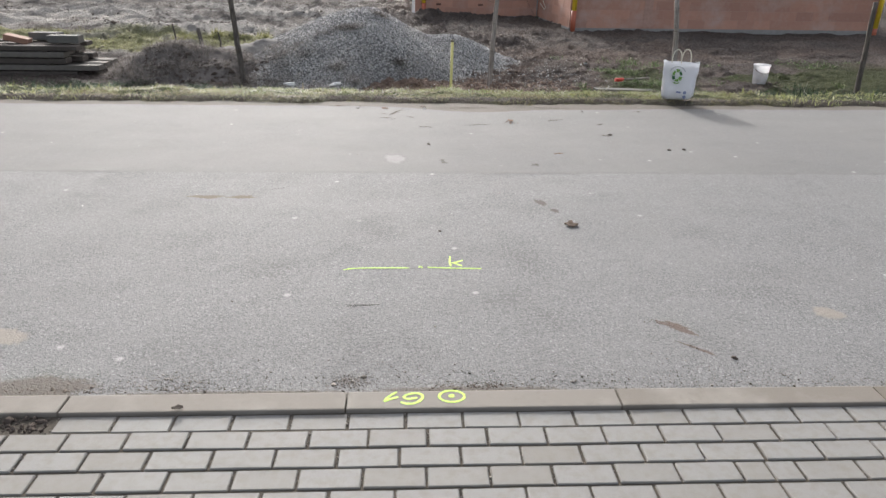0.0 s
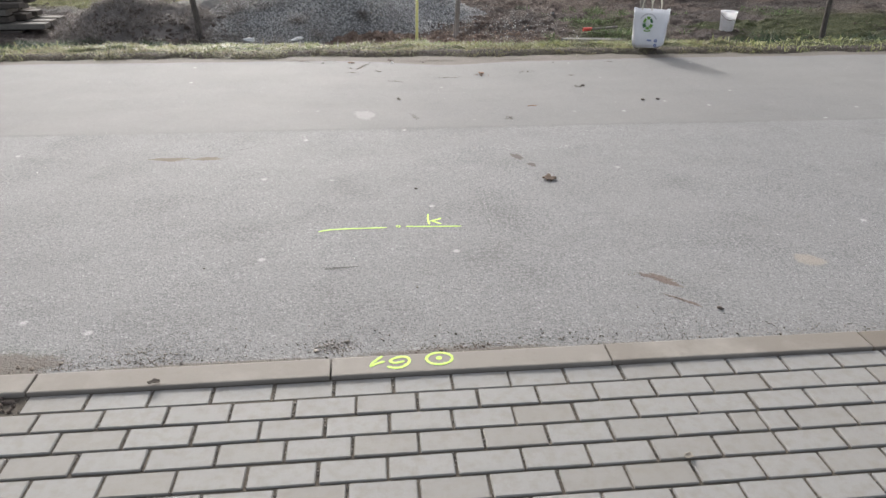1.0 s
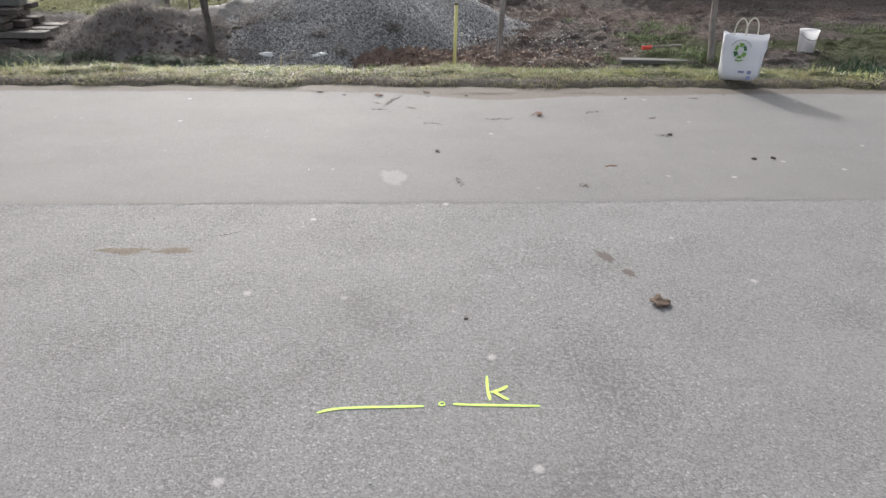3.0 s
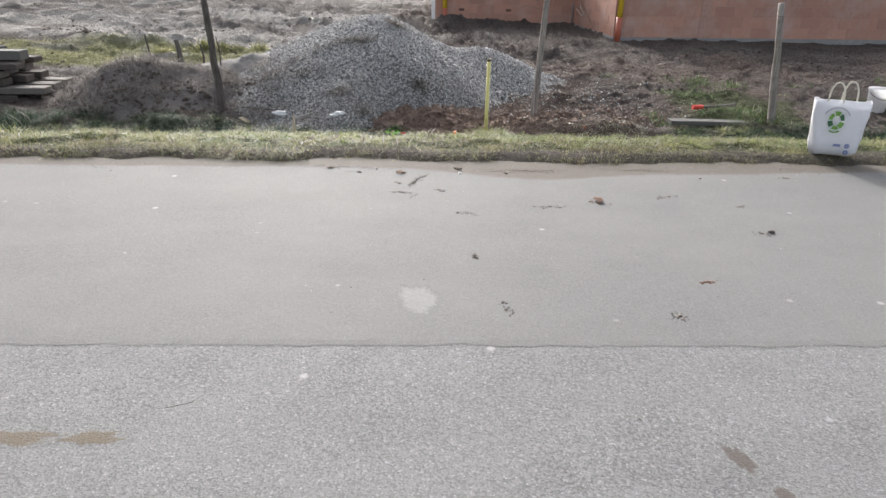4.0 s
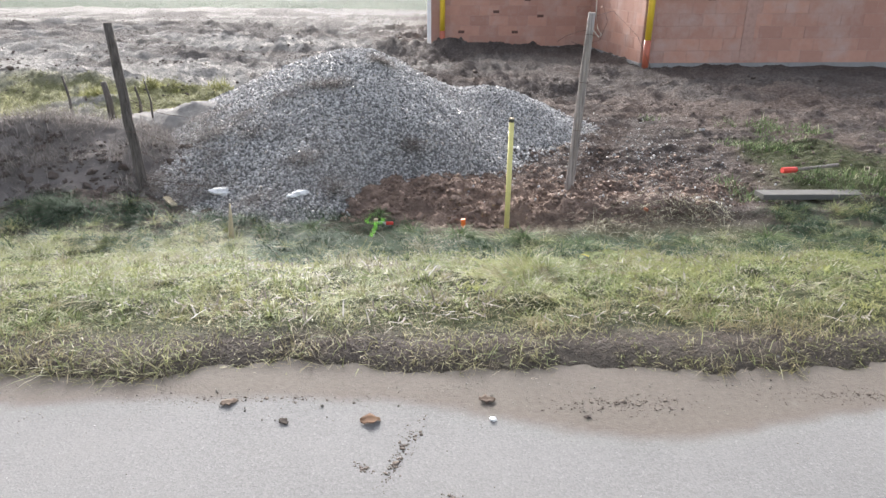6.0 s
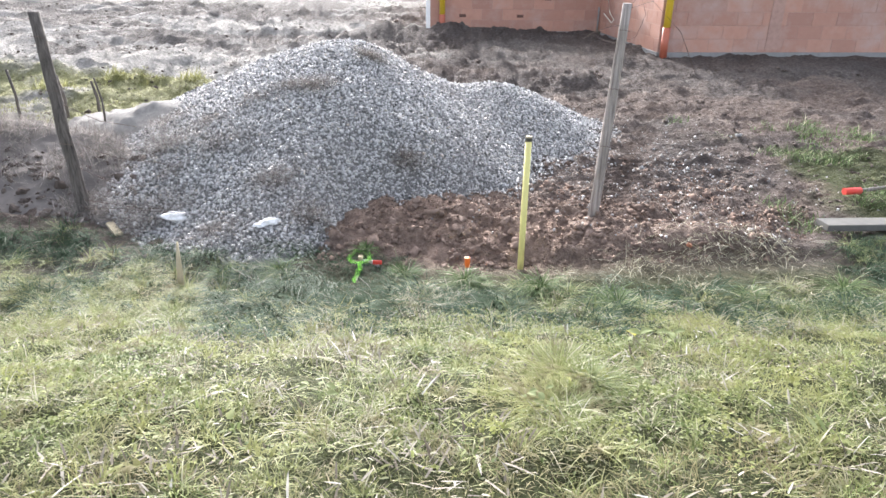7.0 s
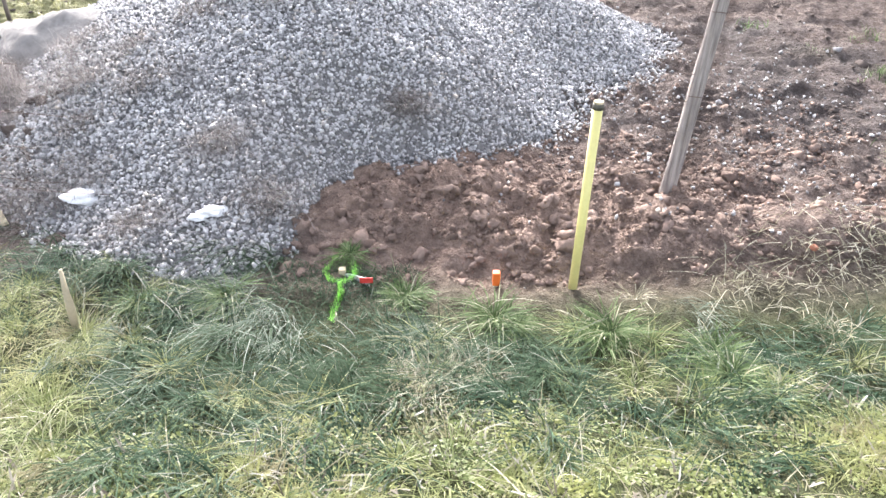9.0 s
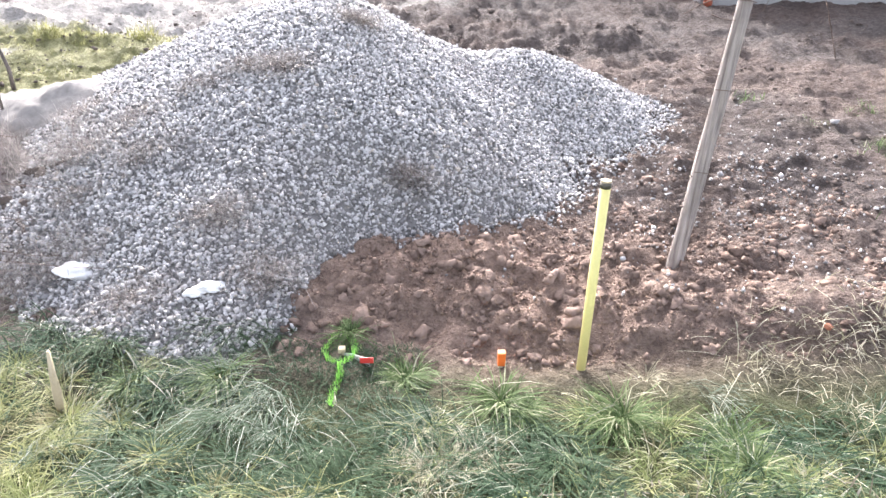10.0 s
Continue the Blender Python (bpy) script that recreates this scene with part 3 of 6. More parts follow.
def slab(ys, z, seed):
    def height(x, y):
        return z + 0.0004 * (vnoise(x, y, 0.5, seed) - 0.5)
    xs = spread((-90, -8, 4), (-8, 9, 0.05), (9, 90, 4))
    me, v = grid_mesh("asphalt_lane", xs, ys, height)
    wet = step(-0.02, 0.05, v[:, 1] + 0.04 * (fbm(v[:, 0], v[:, 1], 14.0, 2, 309) - 0.5) - damp_line(v[:, 0]))
    me.attributes.new("damp", "FLOAT", "POINT").data.foreach_set("value", wet.astype(np.float32))
    bm = bmesh.new()
    bm.from_mesh(me)
    edges = [e for e in bm.edges if e.is_boundary]
    for e in edges:
        e.smooth = False
    ext = bmesh.ops.extrude_edge_only(bm, edges=edges)
    bmesh.ops.translate(bm, vec=(0, 0, -0.08), verts=[v for v in ext["geom"] if isinstance(v, bmesh.types.BMVert)])
    return bm


part("asphalt_lane", slab(np.linspace(2.107, 5.039, 25), 0.0, 3), M_ASPHALT_NEAR, road, "coarse grey asphalt")
part("asphalt_lane", slab(spread((5.050, 7.0, 0.2), (7.0, 7.95, 0.025)), 0.0, 7), M_ASPHALT_FAR, road, "dusty pale asphalt")
part("joint_bed", boxed(-90, 90, 5.039, 5.050, -0.08, -0.0015), M_SEAM, road, "dark bitumen joint")
sx = np.linspace(-14, 14, 1400)
w0, w1 = 5.043 - 0.060 * fbm(sx, sx * 0, 14.0, 5, 301, 0.85) ** 1.5, 5.047 + 0.055 * fbm(sx, sx * 0, 14.0, 5, 303, 0.85) ** 1.5
seam_v = np.concatenate([np.stack([sx, w0, sx * 0 + 0.0012], -1), np.stack([sx, w1, sx * 0 + 0.0012], -1)])
ii = np.arange(1399)[:, None]
part("joint_sealing", arrays_mesh("joint_sealing", seam_v, ii + [[0, 1, 1401, 1400]]), M_SEAM, road, "worn dark strip along the joint")

# ---- pavement bed and kerb ----
bed = tagged(part("pavement", boxed(-90, 90, -60, 1.998, -0.1, 0.0285), M_SAND_BED), "grey concrete block pavement with sandy joints", "pavement", kind="structure")
kerb = thing("kerb", "row of flush grey-brown concrete kerb stones", "kerb", kind="structure")
stone_bm = boxed(0.0025, 1.0125, 1.999, 2.106, -0.12, 0.046, bevel=0.006)
stone_first = part("kerb_stone", stone_bm, M_KERB, kerb)
stone_first.location.x = -0.130
for k in list(range(-12, 0)) + list(range(1, 13)):
    ob = new("kerb_stone", stone_first.data)
    ob.parent = kerb
    ob.location = (-0.130 + k * 1.015, 0, 0.002 * math.sin(k * 2.3))
    ob.rotation_euler = (0, 0.0015 * math.sin(k * 1.7), 0)

# ---- house under construction ----
house = thing("house", "unfinished house with bare terracotta block walls on a concrete footing", "house", (0, 0, 0))
HZ = -0.34
FRONT = 20.12


def wall_of_blocks(parent, origin, turn, length, rows, first, skip=()):
    """A wall along its own x axis, facing -y: mortar core, footing and single blocks proud of it."""
    base = part("block_wall", boxed(0.006, length - 0.006, 0.006, 0.2, 0, rows * 0.25), M_MORTAR, parent, "terracotta block wall with rough mortar joints")
    base.matrix_local = pose(*origin, 0, 0, turn)
    part("footing", boxed(-0.02, length + 0.02, -0.03, 0.24, -0.5, 0.04, 0.01), M_FOOTING, base, "pale concrete footing")
    rnd = random.Random(first)
    shared = {}
    for r in range(rows):
        x = -(r % 2) * 0.25
        while x < length - 0.02:
            a, b = max(x, 0.0), min(x + 0.5, length)
            if b - a > 0.06:
                key = (round(b - a, 2), rnd.randrange(2))
                if key not in shared:
                    bm = boxed(0.005, b - a - 0.005, 0, 0.012, 0.004, 0.246, 0.003, 1)
                    shared[key] = bpy.data.meshes.new("block")
                    bm.to_mesh(shared[key])
                    bm.free()
                    shared[key].materials.append(M_BLOCK)
                ob = new("block", shared[key])
                ob.parent = base
                ob.location = (a, rnd.uniform(-0.004, 0.004), 0.04 + r * 0.25)
            x += 0.5
    return base


w_left = wall_of_blocks(house, (0.28, 23.95, HZ), -1.5, 4.2, 7, 1)
w_side = wall_of_blocks(house, (4.40, 23.85, HZ), -86.0, 3.72, 7, 2)
w_front = wall_of_blocks(house, (4.66, FRONT, HZ), 2.0, 9.3, 7, 3)
part("block_wall", boxed(0.28, 0.48, 24.15, 31.0, HZ - 0.4, HZ + 1.74), M_MORTAR, house, "side wall of the house")
part("block_wall", boxed(13.76, 13.96, 20.66, 31.0, HZ - 0.4, HZ + 1.74), M_MORTAR, house, "side wall of the house")
part("block_wall", boxed(0.48, 13.76, 30.8, 31.0, HZ - 0.4, HZ + 1.74), M_MORTAR, house, "back wall of the house")
part("insulation_strip", boxed(0.17, 0.27, 23.90, 24.25, HZ - 0.1, HZ + 1.74, 0.006), M_WHITE, house, "white insulation edge")
# hollows without depth: dark patches on the blocks carry their shade
for wall, spots in ((w_left, ((0.95, 1.25), (1.6, 0.85), (1.35, 1.6), (2.4, 1.15), (3.0, 1.45), (0.7, 0.35), (2.1, 0.35), (2.75, 0.75))), (w_front, ((2.6, 1.55), (3.1, 1.7), (5.2, 1.4), (6.3, 1.05), (1.3, 1.3)))):
    for sx, sz in spots:
        part("hollow", boxed(sx, sx + 0.16, -0.016, 0.004, sz, sz + 0.07, 0.004), M_HOLE_SHADE, wall, "raised dark patch for the shade of a hollow in a block")
part("mortar_patch", boxed(2.15, 2.4, -0.014, 0.01, 0.1, 1.8, 0.008), M_MORTAR, w_front, "grey vertical mortar strip")


def corner_tube(x, y, red_top):
    low = part("corner_post", tube([(x, y, HZ - 0.1), (x, y, HZ + red_top)], 0.072, 12), M_REDPLASTIC, house, "red lower end of a corner post")
    part("corner_post", tube([(x, y, HZ + red_top), (x + 0.01, y, HZ + 2.1)], 0.068, 12), M_YELLOW, house, "yellow plastic corner post")


corner_tube(0.56, 23.83, 0.42)
corner_tube(4.74, 20.0, 0.52)
corner_tube(13.85, 20.33, 0.12)

part("downpipe", tube([(4.34, 23.74, HZ - 0.05), (4.34, 23.74, HZ + 0.62)], 0.022, 8), M_FOOTING, house, "pale thin downpipe in the inner corner")
part("drain", tube([(4.34, 23.66, HZ - 0.1), (4.34, 23.66, HZ + 0.07)], 0.07, 10), M_TAR, house, "dark drain mouth at the foot of the wall")
part("hose", tube([(4.38, 23.2, HZ + 1.5), (4.37, 23.1, HZ + 0.85), (4.39, 22.9, HZ + 0.55), (4.42, 22.6, HZ + 0.42), (4.40, 22.75, HZ + 0.35), (4.36, 23.3, HZ + 0.5)], 0.014, 7), M_STRAP, house, "cream hose hanging on the side wall")

# ---- gravel heap ----
gravel = thing("gravel_heap", "heap of grey crushed stone with a few tufts of dead weed", "gravel heap")
heap_me, _ = grid_mesh("heap_core", np.arange(-4.2, 4.0, 0.06), np.arange(10.6, 17.8, 0.06), lambda x, y: np.maximum(gravel_height(x, y), land(x, y) - 0.05), lambda x, y, z: gravel_height(x, y) > land(x, y) - 0.02)
part("heap_core", heap_me, M_GRAVEL_BASE, gravel)


def rock_shapes(n, seed):
    shapes = []
    rnd = random.Random(seed)
    for i in range(n):
        bm = bmesh.new()
        bmesh.ops.create_cube(bm, size=1.3)
        bmesh.ops.triangulate(bm, faces=bm.faces[:])
        ax = (rnd.uniform(0.75, 1.2), rnd.uniform(0.7, 1.0), rnd.uniform(0.5, 0.8))
        for v in bm.verts:
            v.co = Vector((v.co.x * ax[0], v.co.y * ax[1], v.co.z * ax[2])) * (1 + rnd.uniform(-0.28, 0.2)) + Vector([rnd.uniform(-0.16, 0.16) for _ in range(3)])
        bm.verts.ensure_lookup_table()
        shapes.append((np.array([v.co[:] for v in bm.verts]), np.array([[v.index for v in f.verts] for f in bm.faces])))
        bm.free()
    return shapes


ROCKS = rock_shapes(12, 5)


def clod_shapes(n, seed):
    """Knobbly lumps with more corners than the crushed stones."""
    shapes = []
    for i in range(n):
        bm = bmesh.new()
        bmesh.ops.create_icosphere(bm, subdivisions=2, radius=1.0)
        for v in bm.verts:
            k = 1 + 0.7 * noise.noise(v.co * 1.5 + Vector((seed + i * 3.7, 0, 0))) + 1.3 * abs(noise.noise(v.co * 3.4 + Vector((0, seed + i * 2.9, 0)))) - 0.3
            v.co = Vector((v.co.x * 1.2, v.co.y, v.co.z * 0.75)) * k
        bm.verts.ensure_lookup_table()
        shapes.append((np.array([v.co[:] for v in bm.verts]), np.array([[v.index for v in f.verts] for f in bm.faces])))
        bm.free()
    return shapes


LUMPS = clod_shapes(10, 3)


def scatter_rocks(name, pos, size, seed, flat=1.0, shapes=ROCKS):
    """Many small stones joined into one mesh."""
    rng = np.random.default_rng(seed)
    n = len(pos)
    V, F, off = [], [], 0
    which = rng.integers(0, len(shapes), n)
    for w, (bv, bf) in enumerate(shapes):
        sel = np.where(which == w)[0]
        m = len(sel)
        if not m:
            continue
        q = rng.normal(size=(m, 4))
        q /= np.linalg.norm(q, axis=1, keepdims=True)
        a, b, c, d = q.T
        R = np.stack([np.stack([1 - 2 * (c * c + d * d), 2 * (b * c - a * d), 2 * (b * d + a * c)], -1),
                      np.stack([2 * (b * c + a * d), 1 - 2 * (b * b + d * d), 2 * (c * d - a * b)], -1),
                      np.stack([2 * (b * d - a * c), 2 * (c * d + a * b), 1 - 2 * (b * b + c * c)], -1)], 1)
        v = np.einsum("mij,kj->mki", R, bv) * size[sel][:, None, None] * np.array([1, 1, flat]) + pos[sel][:, None, :]
        V.append(v.reshape(-1, 3))
        F.append((bf[None] + (np.arange(m) * len(bv))[:, None, None]).reshape(-1, 3) + off)
        off += m * len(bv)
    return arrays_mesh(name, np.concatenate(V), tris=np.concatenate(F))


rng = np.random.default_rng(7)
px, py = rng.uniform(-3.4, 2.5, 125000), rng.uniform(11.1, 15.0, 125000)
gh, lh = gravel_height(px, py), land(px, py)
rim = np.where(px > -0.3, 0.13, 0.03)
thin = np.clip((gh - lh + rim) / (rim + 0.01), 0, 1) ** 1.5
front = np.where(py < 14.3 + 0.7 * (px > 0.1), 1.0, 0.05) * (1 - 0.6 * step(-2.6, -3.3, px + 0.9 * (fbm(px, py, 1.5, 4, 8) - 0.5)))
ok = rng.uniform(size=len(px)) < thin * front
px, py, gh = px[ok], py[ok], np.maximum(gh, lh)[ok]
sz = rng.lognormal(math.log(0.0114), 0.26, len(px))
stones = part("crushed_stone", scatter_rocks("crushed_stone", np.stack([px, py, gh + sz * rng.uniform(-0.2, 0.9, len(sz))], -1), sz, 9), M_STONE, gravel, "loose grey crushed stones")
stones["kind"] = "stuff"
# stones strewn on the ground beside it
px, py = rng.normal(2.2, 0.8, 1500), rng.normal(13.0, 1.0, 1500)
ok = (py > 11.3) & (gravel_height(px, py) < land(px, py))
px, py = px[ok], py[ok]
sz = rng.lognormal(math.log(0.009), 0.35, len(px))
tagged(part("strewn_stones", scatter_rocks("strewn_stones", np.stack([px, py, land(px, py) + sz * 0.3], -1), sz, 10), M_STONE), "pale crushed stones strewn over churned earth", "stones", kind="stuff")

# ---- earth heap and sand heap ----
heap = thing("earth_heap", "low heap of dark earth overgrown with dead weeds", "earth heap")
me, _ = grid_mesh("earth_core", np.arange(-6.4, -1.6, 0.04), np.arange(11.2, 14.4, 0.04), lambda x, y: np.maximum(heap_height(x, y), land(x, y) - 0.05), lambda x, y, z: heap_height(x, y) > land(x, y) - 0.02)
part("earth_core", me, M_MOUND, heap)
me, _ = grid_mesh("sand_heap", np.arange(-4.8, -1.0, 0.045), np.arange(12.4, 15.6, 0.045), lambda x, y: np.maximum(sand_height(x, y), land(x, y) - 0.05), lambda x, y, z: sand_height(x, y) > land(x, y) - 0.02)
tagged(part("sand_heap", me, M_SANDHEAP), "small heap of pale sand beside the gravel", "sand heap")

# ---- clods of earth ----
px, py = rng.uniform(-0.6, 3.4, 11000), rng.normal(11.9, 0.55, 11000)
ok = (py > 11.05) & (py < 13.2) & (gravel_height(px, py) < land(px, py) + 0.02) & (fbm(px, py, 2.5, 3, 15) > 0.46)
px, py = px[ok], py[ok]
sz = np.minimum(rng.lognormal(math.log(0.0065), 0.6, len(px)), 0.026)
tagged(part("earth_clods", scatter_rocks("earth_clods", np.stack([px, py, land(px, py) + sz * 0.2], -1), sz, 12), M_CLOD), "reddish clods of dug earth", "clods", kind="stuff")
px, py = rng.uniform(-0.75, 3.1, 3000), 11.08 + 2.4 * rng.uniform(0, 1, 3000) ** 1.4
ok = (gravel_height(px, py) < land(px, py) + 0.03) & (fbm(px, py, 1.7, 3, 18) + 0.3 * np.exp(-((px - 0.15) / 0.6) ** 2 - ((py - 11.7) / 0.5) ** 2) > 0.5)
px, py = px[ok], py[ok]
sz = np.minimum(rng.lognormal(math.log(0.0125), 0.7, len(px)), 0.055) * np.where(py < 11.3, 0.6, 1.0) * np.where(px > 0.9, 0.75, 1.0)
tagged(part("earth_lumps", scatter_rocks("earth_lumps", np.stack([px, py, land(px, py) - sz * 0.15], -1), sz, 19, 0.8, LUMPS), M_CLOD), "knobbly reddish lumps of freshly dug earth", "clods", kind="stuff")
px, py = rng.uniform(-5.6, -2.3, 900), rng.uniform(11.5, 12.7, 900)
hh = np.maximum(heap_height(px, py), gravel_height(px, py))
ok = (hh > land(px, py) - 0.03) & (hh < land(px, py) + 0.55)
px, py, hh = px[ok], py[ok], hh[ok]
sz = np.minimum(rng.lognormal(math.log(0.015), 0.5, len(px)), 0.05)
tagged(part("earth_lumps", scatter_rocks("earth_lumps", np.stack([px, py, np.maximum(hh, land(px, py)) - sz * 0.1], -1), sz, 23, 0.8, LUMPS), M_CLOD_DARK), "grey-brown lumps of earth at the foot of the heap", "clods", kind="stuff")
px, py = rng.uniform(-9, 12, 16000), 12.0 + 17 * rng.uniform(0, 1, 16000) ** 1.5
ok = (gravel_height(px, py) < land(px, py)) & (fbm(px, py, 0.8, 4, 19) > 0.47)
px, py = px[ok], py[ok]
sz = rng.lognormal(math.log(0.014), 0.5, len(px))
tagged(part("field_clods", scatter_rocks("field_clods", np.stack([px, py, land(px, py) + sz * 0.0], -1), sz, 13, 0.7), M_CLOD_DARK), "dark clods on churned building ground", "clods", kind="stuff")
px = rng.uniform(-2.0, 3.4, 6500)
py = 2.108 + np.abs(rng.normal(0, 0.12, 6500)) * (0.4 + 1.4 * fbm(px, px * 0, 2.0, 3, 27) ** 2)
sz = rng.lognormal(math.log(0.0016), 0.5, len(px))
tagged(part("road_grit", scatter_rocks("road_grit", np.stack([px, py, sz * 0.3], -1), sz, 14), M_GRIT), "loose grit along the kerb", "grit", kind="stuff")
px, py = rng.uniform(-3.0, 4.0, 1500), 7.62 - np.abs(rng.normal(0, 0.13, 1500))
sz = rng.lognormal(math.log(0.0018), 0.5, len(px))
tagged(part("edge_crumbs", scatter_rocks("edge_crumbs", np.stack([px, py, sz * 0.3], -1), sz, 16), M_GRIT), "crumbs of earth along the road edge", "crumbs", kind="stuff")


for n, k, material, label in ((1500, 0.0019, M_GRIT, "dark grains strewn thinly over the asphalt"), (700, 0.0017, M_STONE, "pale grains strewn thinly over the asphalt")):
    px, py = rng.uniform(-4.5, 5.5, n), rng.uniform(2.15, 7.5, n)
    sz = rng.lognormal(math.log(k), 0.45, n)
    tagged(part("road_grit", scatter_rocks("road_grit", np.stack([px, py, sz * 0.2], -1), sz, 171 + n, 0.7), material), label, "grit", kind="stuff")
px, py = rng.uniform(-16, 1.5, 8000), 16.5 + 17 * rng.uniform(0, 1, 8000) ** 1.2
ok = (gravel_height(px, py) < land(px, py)) & (fbm(px * 0.4, py, 0.8, 4, 20) > 0.50)
px, py = px[ok], py[ok]
sz = rng.lognormal(math.log(0.022), 0.45, len(px))
tagged(part("field_clods", scatter_rocks("field_clods", np.stack([px, py, land(px, py) - sz * 0.35], -1), sz, 17, 0.6), M_CLOD_DARK), "coarse clods of turned earth far behind the heap", "clods", kind="stuff")


# ---- grasses ----
def blades(name, pos, length, width, lean, droop, seed, az=None):
    """Bent tapering blades joined into one mesh; each array has one value a blade."""
    rng = np.random.default_rng(seed)
    n = len(pos)
    az = rng.uniform(0, 2 * np.pi, n) if az is None else az
    d = np.stack([np.cos(az), np.sin(az), np.zeros(n)], -1)
    side = np.stack([-np.sin(az), np.cos(az), np.zeros(n)], -1)
    lv = []
    for s, wk in ((0.0, 0.8), (0.38, 1.0), (0.74, 0.7), (1.0, 0.0)):
        out = length * (lean * s + droop * s * s * 0.9)
        up = length * (s * np.sqrt(np.clip(1 - lean ** 2, 0.1, 1)) - droop * s * s * 0.75)
        c = pos + d * out[:, None] + np.stack([np.zeros(n), np.zeros(n), up], -1)
        if wk:
            w = (width * wk * 0.5)[:, None]
            lv += [c - side * w, c + side * w]
        else:
            lv.append(c)
    V = np.stack(lv, 1).reshape(-1, 3)
    b = (np.arange(n) * 7)[:, None]
    quads = np.concatenate([b + [[0, 1, 3, 2]], b + [[2, 3, 5, 4]]])
    return smooth(arrays_mesh(name, V, quads, b + [[4, 5, 6]]))


def grow(name, x, y, lo, hi, wlo, whi, lean, droop, seed, base=None):
    rng = np.random.default_rng(seed)
    n = len(x)
    z = (land(x, y) if base is None else base) - 0.008
    k = rng.uniform(0, 1, n)
    clump = 0.55 + 0.9 * step(0.35, 0.7, fbm(x, y, 3.0, 3, 601))
    return blades(name, np.stack([x, y, z], -1), (lo + (hi - lo) * k) * clump, wlo + (whi - wlo) * rng.uniform(0, 1, n), lean * rng.uniform(0.2, 1.3, n), droop * rng.uniform(0.3, 1.4, n), seed + 1)


def grow_tufts(name, tx, ty, count, radius, lo, hi, wlo, whi, lean, droop, seed, comb=0.0, spread_az=0.8):
    """Tussocks whose blades bend outwards from their middle; each has its own size; comb draws them downhill."""
    rng = np.random.default_rng(seed)
    n = len(tx) * count
    a, r = rng.uniform(0, 2 * np.pi, n), np.abs(rng.normal(0, 1, n))
    size = np.repeat(rng.uniform(0.55, 1.3, len(tx)), count)
    x, y = np.repeat(tx, count) + r * np.cos(a) * radius * size, np.repeat(ty, count) + r * np.sin(a) * radius * size
    k = np.clip(r / 2, 0, 1)
    fall = np.repeat(-np.pi / 2 + 2.6 * (fbm(tx, ty, 1.4, 3, 605) - 0.5) + rng.normal(-0.2, 0.35, len(tx)), count)
    bend = np.arctan2(np.sin(a) + comb * np.sin(fall), np.cos(a) + comb * np.cos(fall))
    return blades(name, np.stack([x, y, land(x, y) - 0.008], -1), (lo + (hi - lo) * rng.uniform(0, 1, n)) * size, wlo + (whi - wlo) * rng.uniform(0, 1, n),
                  lean * (0.25 + 0.9 * k) * rng.uniform(0.6, 1.2, n), droop * rng.uniform(0.4, 1.3, n), seed + 1, bend + rng.normal(0, spread_az, n))


def meadow(n, x0, x1, y0, y1, seed, patch=0.0, scale=1.2):
    rng = np.random.default_rng(seed)
    x, y = rng.uniform(x0, x1, n), rng.uniform(y0, y1, n)
    if patch:
        ok = fbm(x, y, scale, 4, seed) > patch
        x, y = x[ok], y[ok]
    return x, y


def edge_ok(x, y):
    return y > EDGE + 0.03 + 0.16 * fbm(x, y * 0, 2.2, 3, 205)


x, y = meadow(60000, -3.6, 4.2, 7.7, 10.0, 201)
ok = edge_ok(x, y) & (rng.uniform(size=len(x)) < (0.45 + 0.7 * step(7.7, 8.3, y + 0.5 * (fbm(x, y, 1.3, 3, 207) - 0.5))) * (0.12 + 1.0 * step(0.42, 0.56, fbm(x, y, 4.2, 3, 209))) * step(10.0, 9.65, y))
verge_grass = tagged(part("verge_grass", grow("verge_grass", x[ok], y[ok], 0.03, 0.09, 0.0022, 0.0045, 0.8, 0.6, 202), M_GRASS), "sunlit yellow-green verge grass along the road", "grass", kind="stuff")
for x0, x1, seed in ((-16, -3.6, 211), (4.2, 16, 213)):
    x, y = meadow(11000, x0, x1, 7.7, 9.6, seed)
    ok = edge_ok(x, y)
    tagged(part("verge_grass", grow("verge_grass", x[ok], y[ok], 0.04, 0.10, 0.006, 0.012, 0.7, 0.6, seed + 1), M_GRASS), "sunlit yellow-green verge grass along the road", "grass", kind="stuff")
x, y = meadow(42000, -4, 4.6, 7.60, 8.35, 215, 0.38, 3.0)
ok = y > EDGE + 0.42 * (fbm(x, y * 0 + 3, 1.9, 6, 5, 0.72) - 0.5) + 0.05 + 0.14 * fbm(x, y, 5.0, 2, 219)
tagged(part("verge_grass", grow("verge_grass", x[ok], y[ok], 0.025, 0.065, 0.0022, 0.0044, 0.95, 0.6, 216), M_FRONT), "trodden olive grass on the face of the verge, darkened for shade", "grass", kind="stuff")
# dry trodden blades by the asphalt, coloured darker for the shaded verge face
x, y = meadow(26000, -4, 4.6, 7.60, 8.75, 221)
ok = np.random.default_rng(223).uniform(size=len(x)) < (1.1 - step(7.95, 8.7, y)) * step(0.3, 0.6, fbm(x, y, 2.0, 3, 225) + 0.2) * step(-0.06, 0.06, y - EDGE - 0.16 * (fbm(x, y * 0 + 3, 1.6, 5, 5, 0.6) - 0.5))
x, y = x[ok], y[ok]
tagged(part("verge_straw", grow("verge_straw", x, y, 0.02, 0.065, 0.0014, 0.003, 1.1, 0.3, 222), M_STRAW), "dry brown grass at the road edge, darkened for shade", "dry grass", kind="stuff")
x, y = meadow(6500, -3.6, 4.2, 8.0, 10.2, 227, 0.5, 4.0)
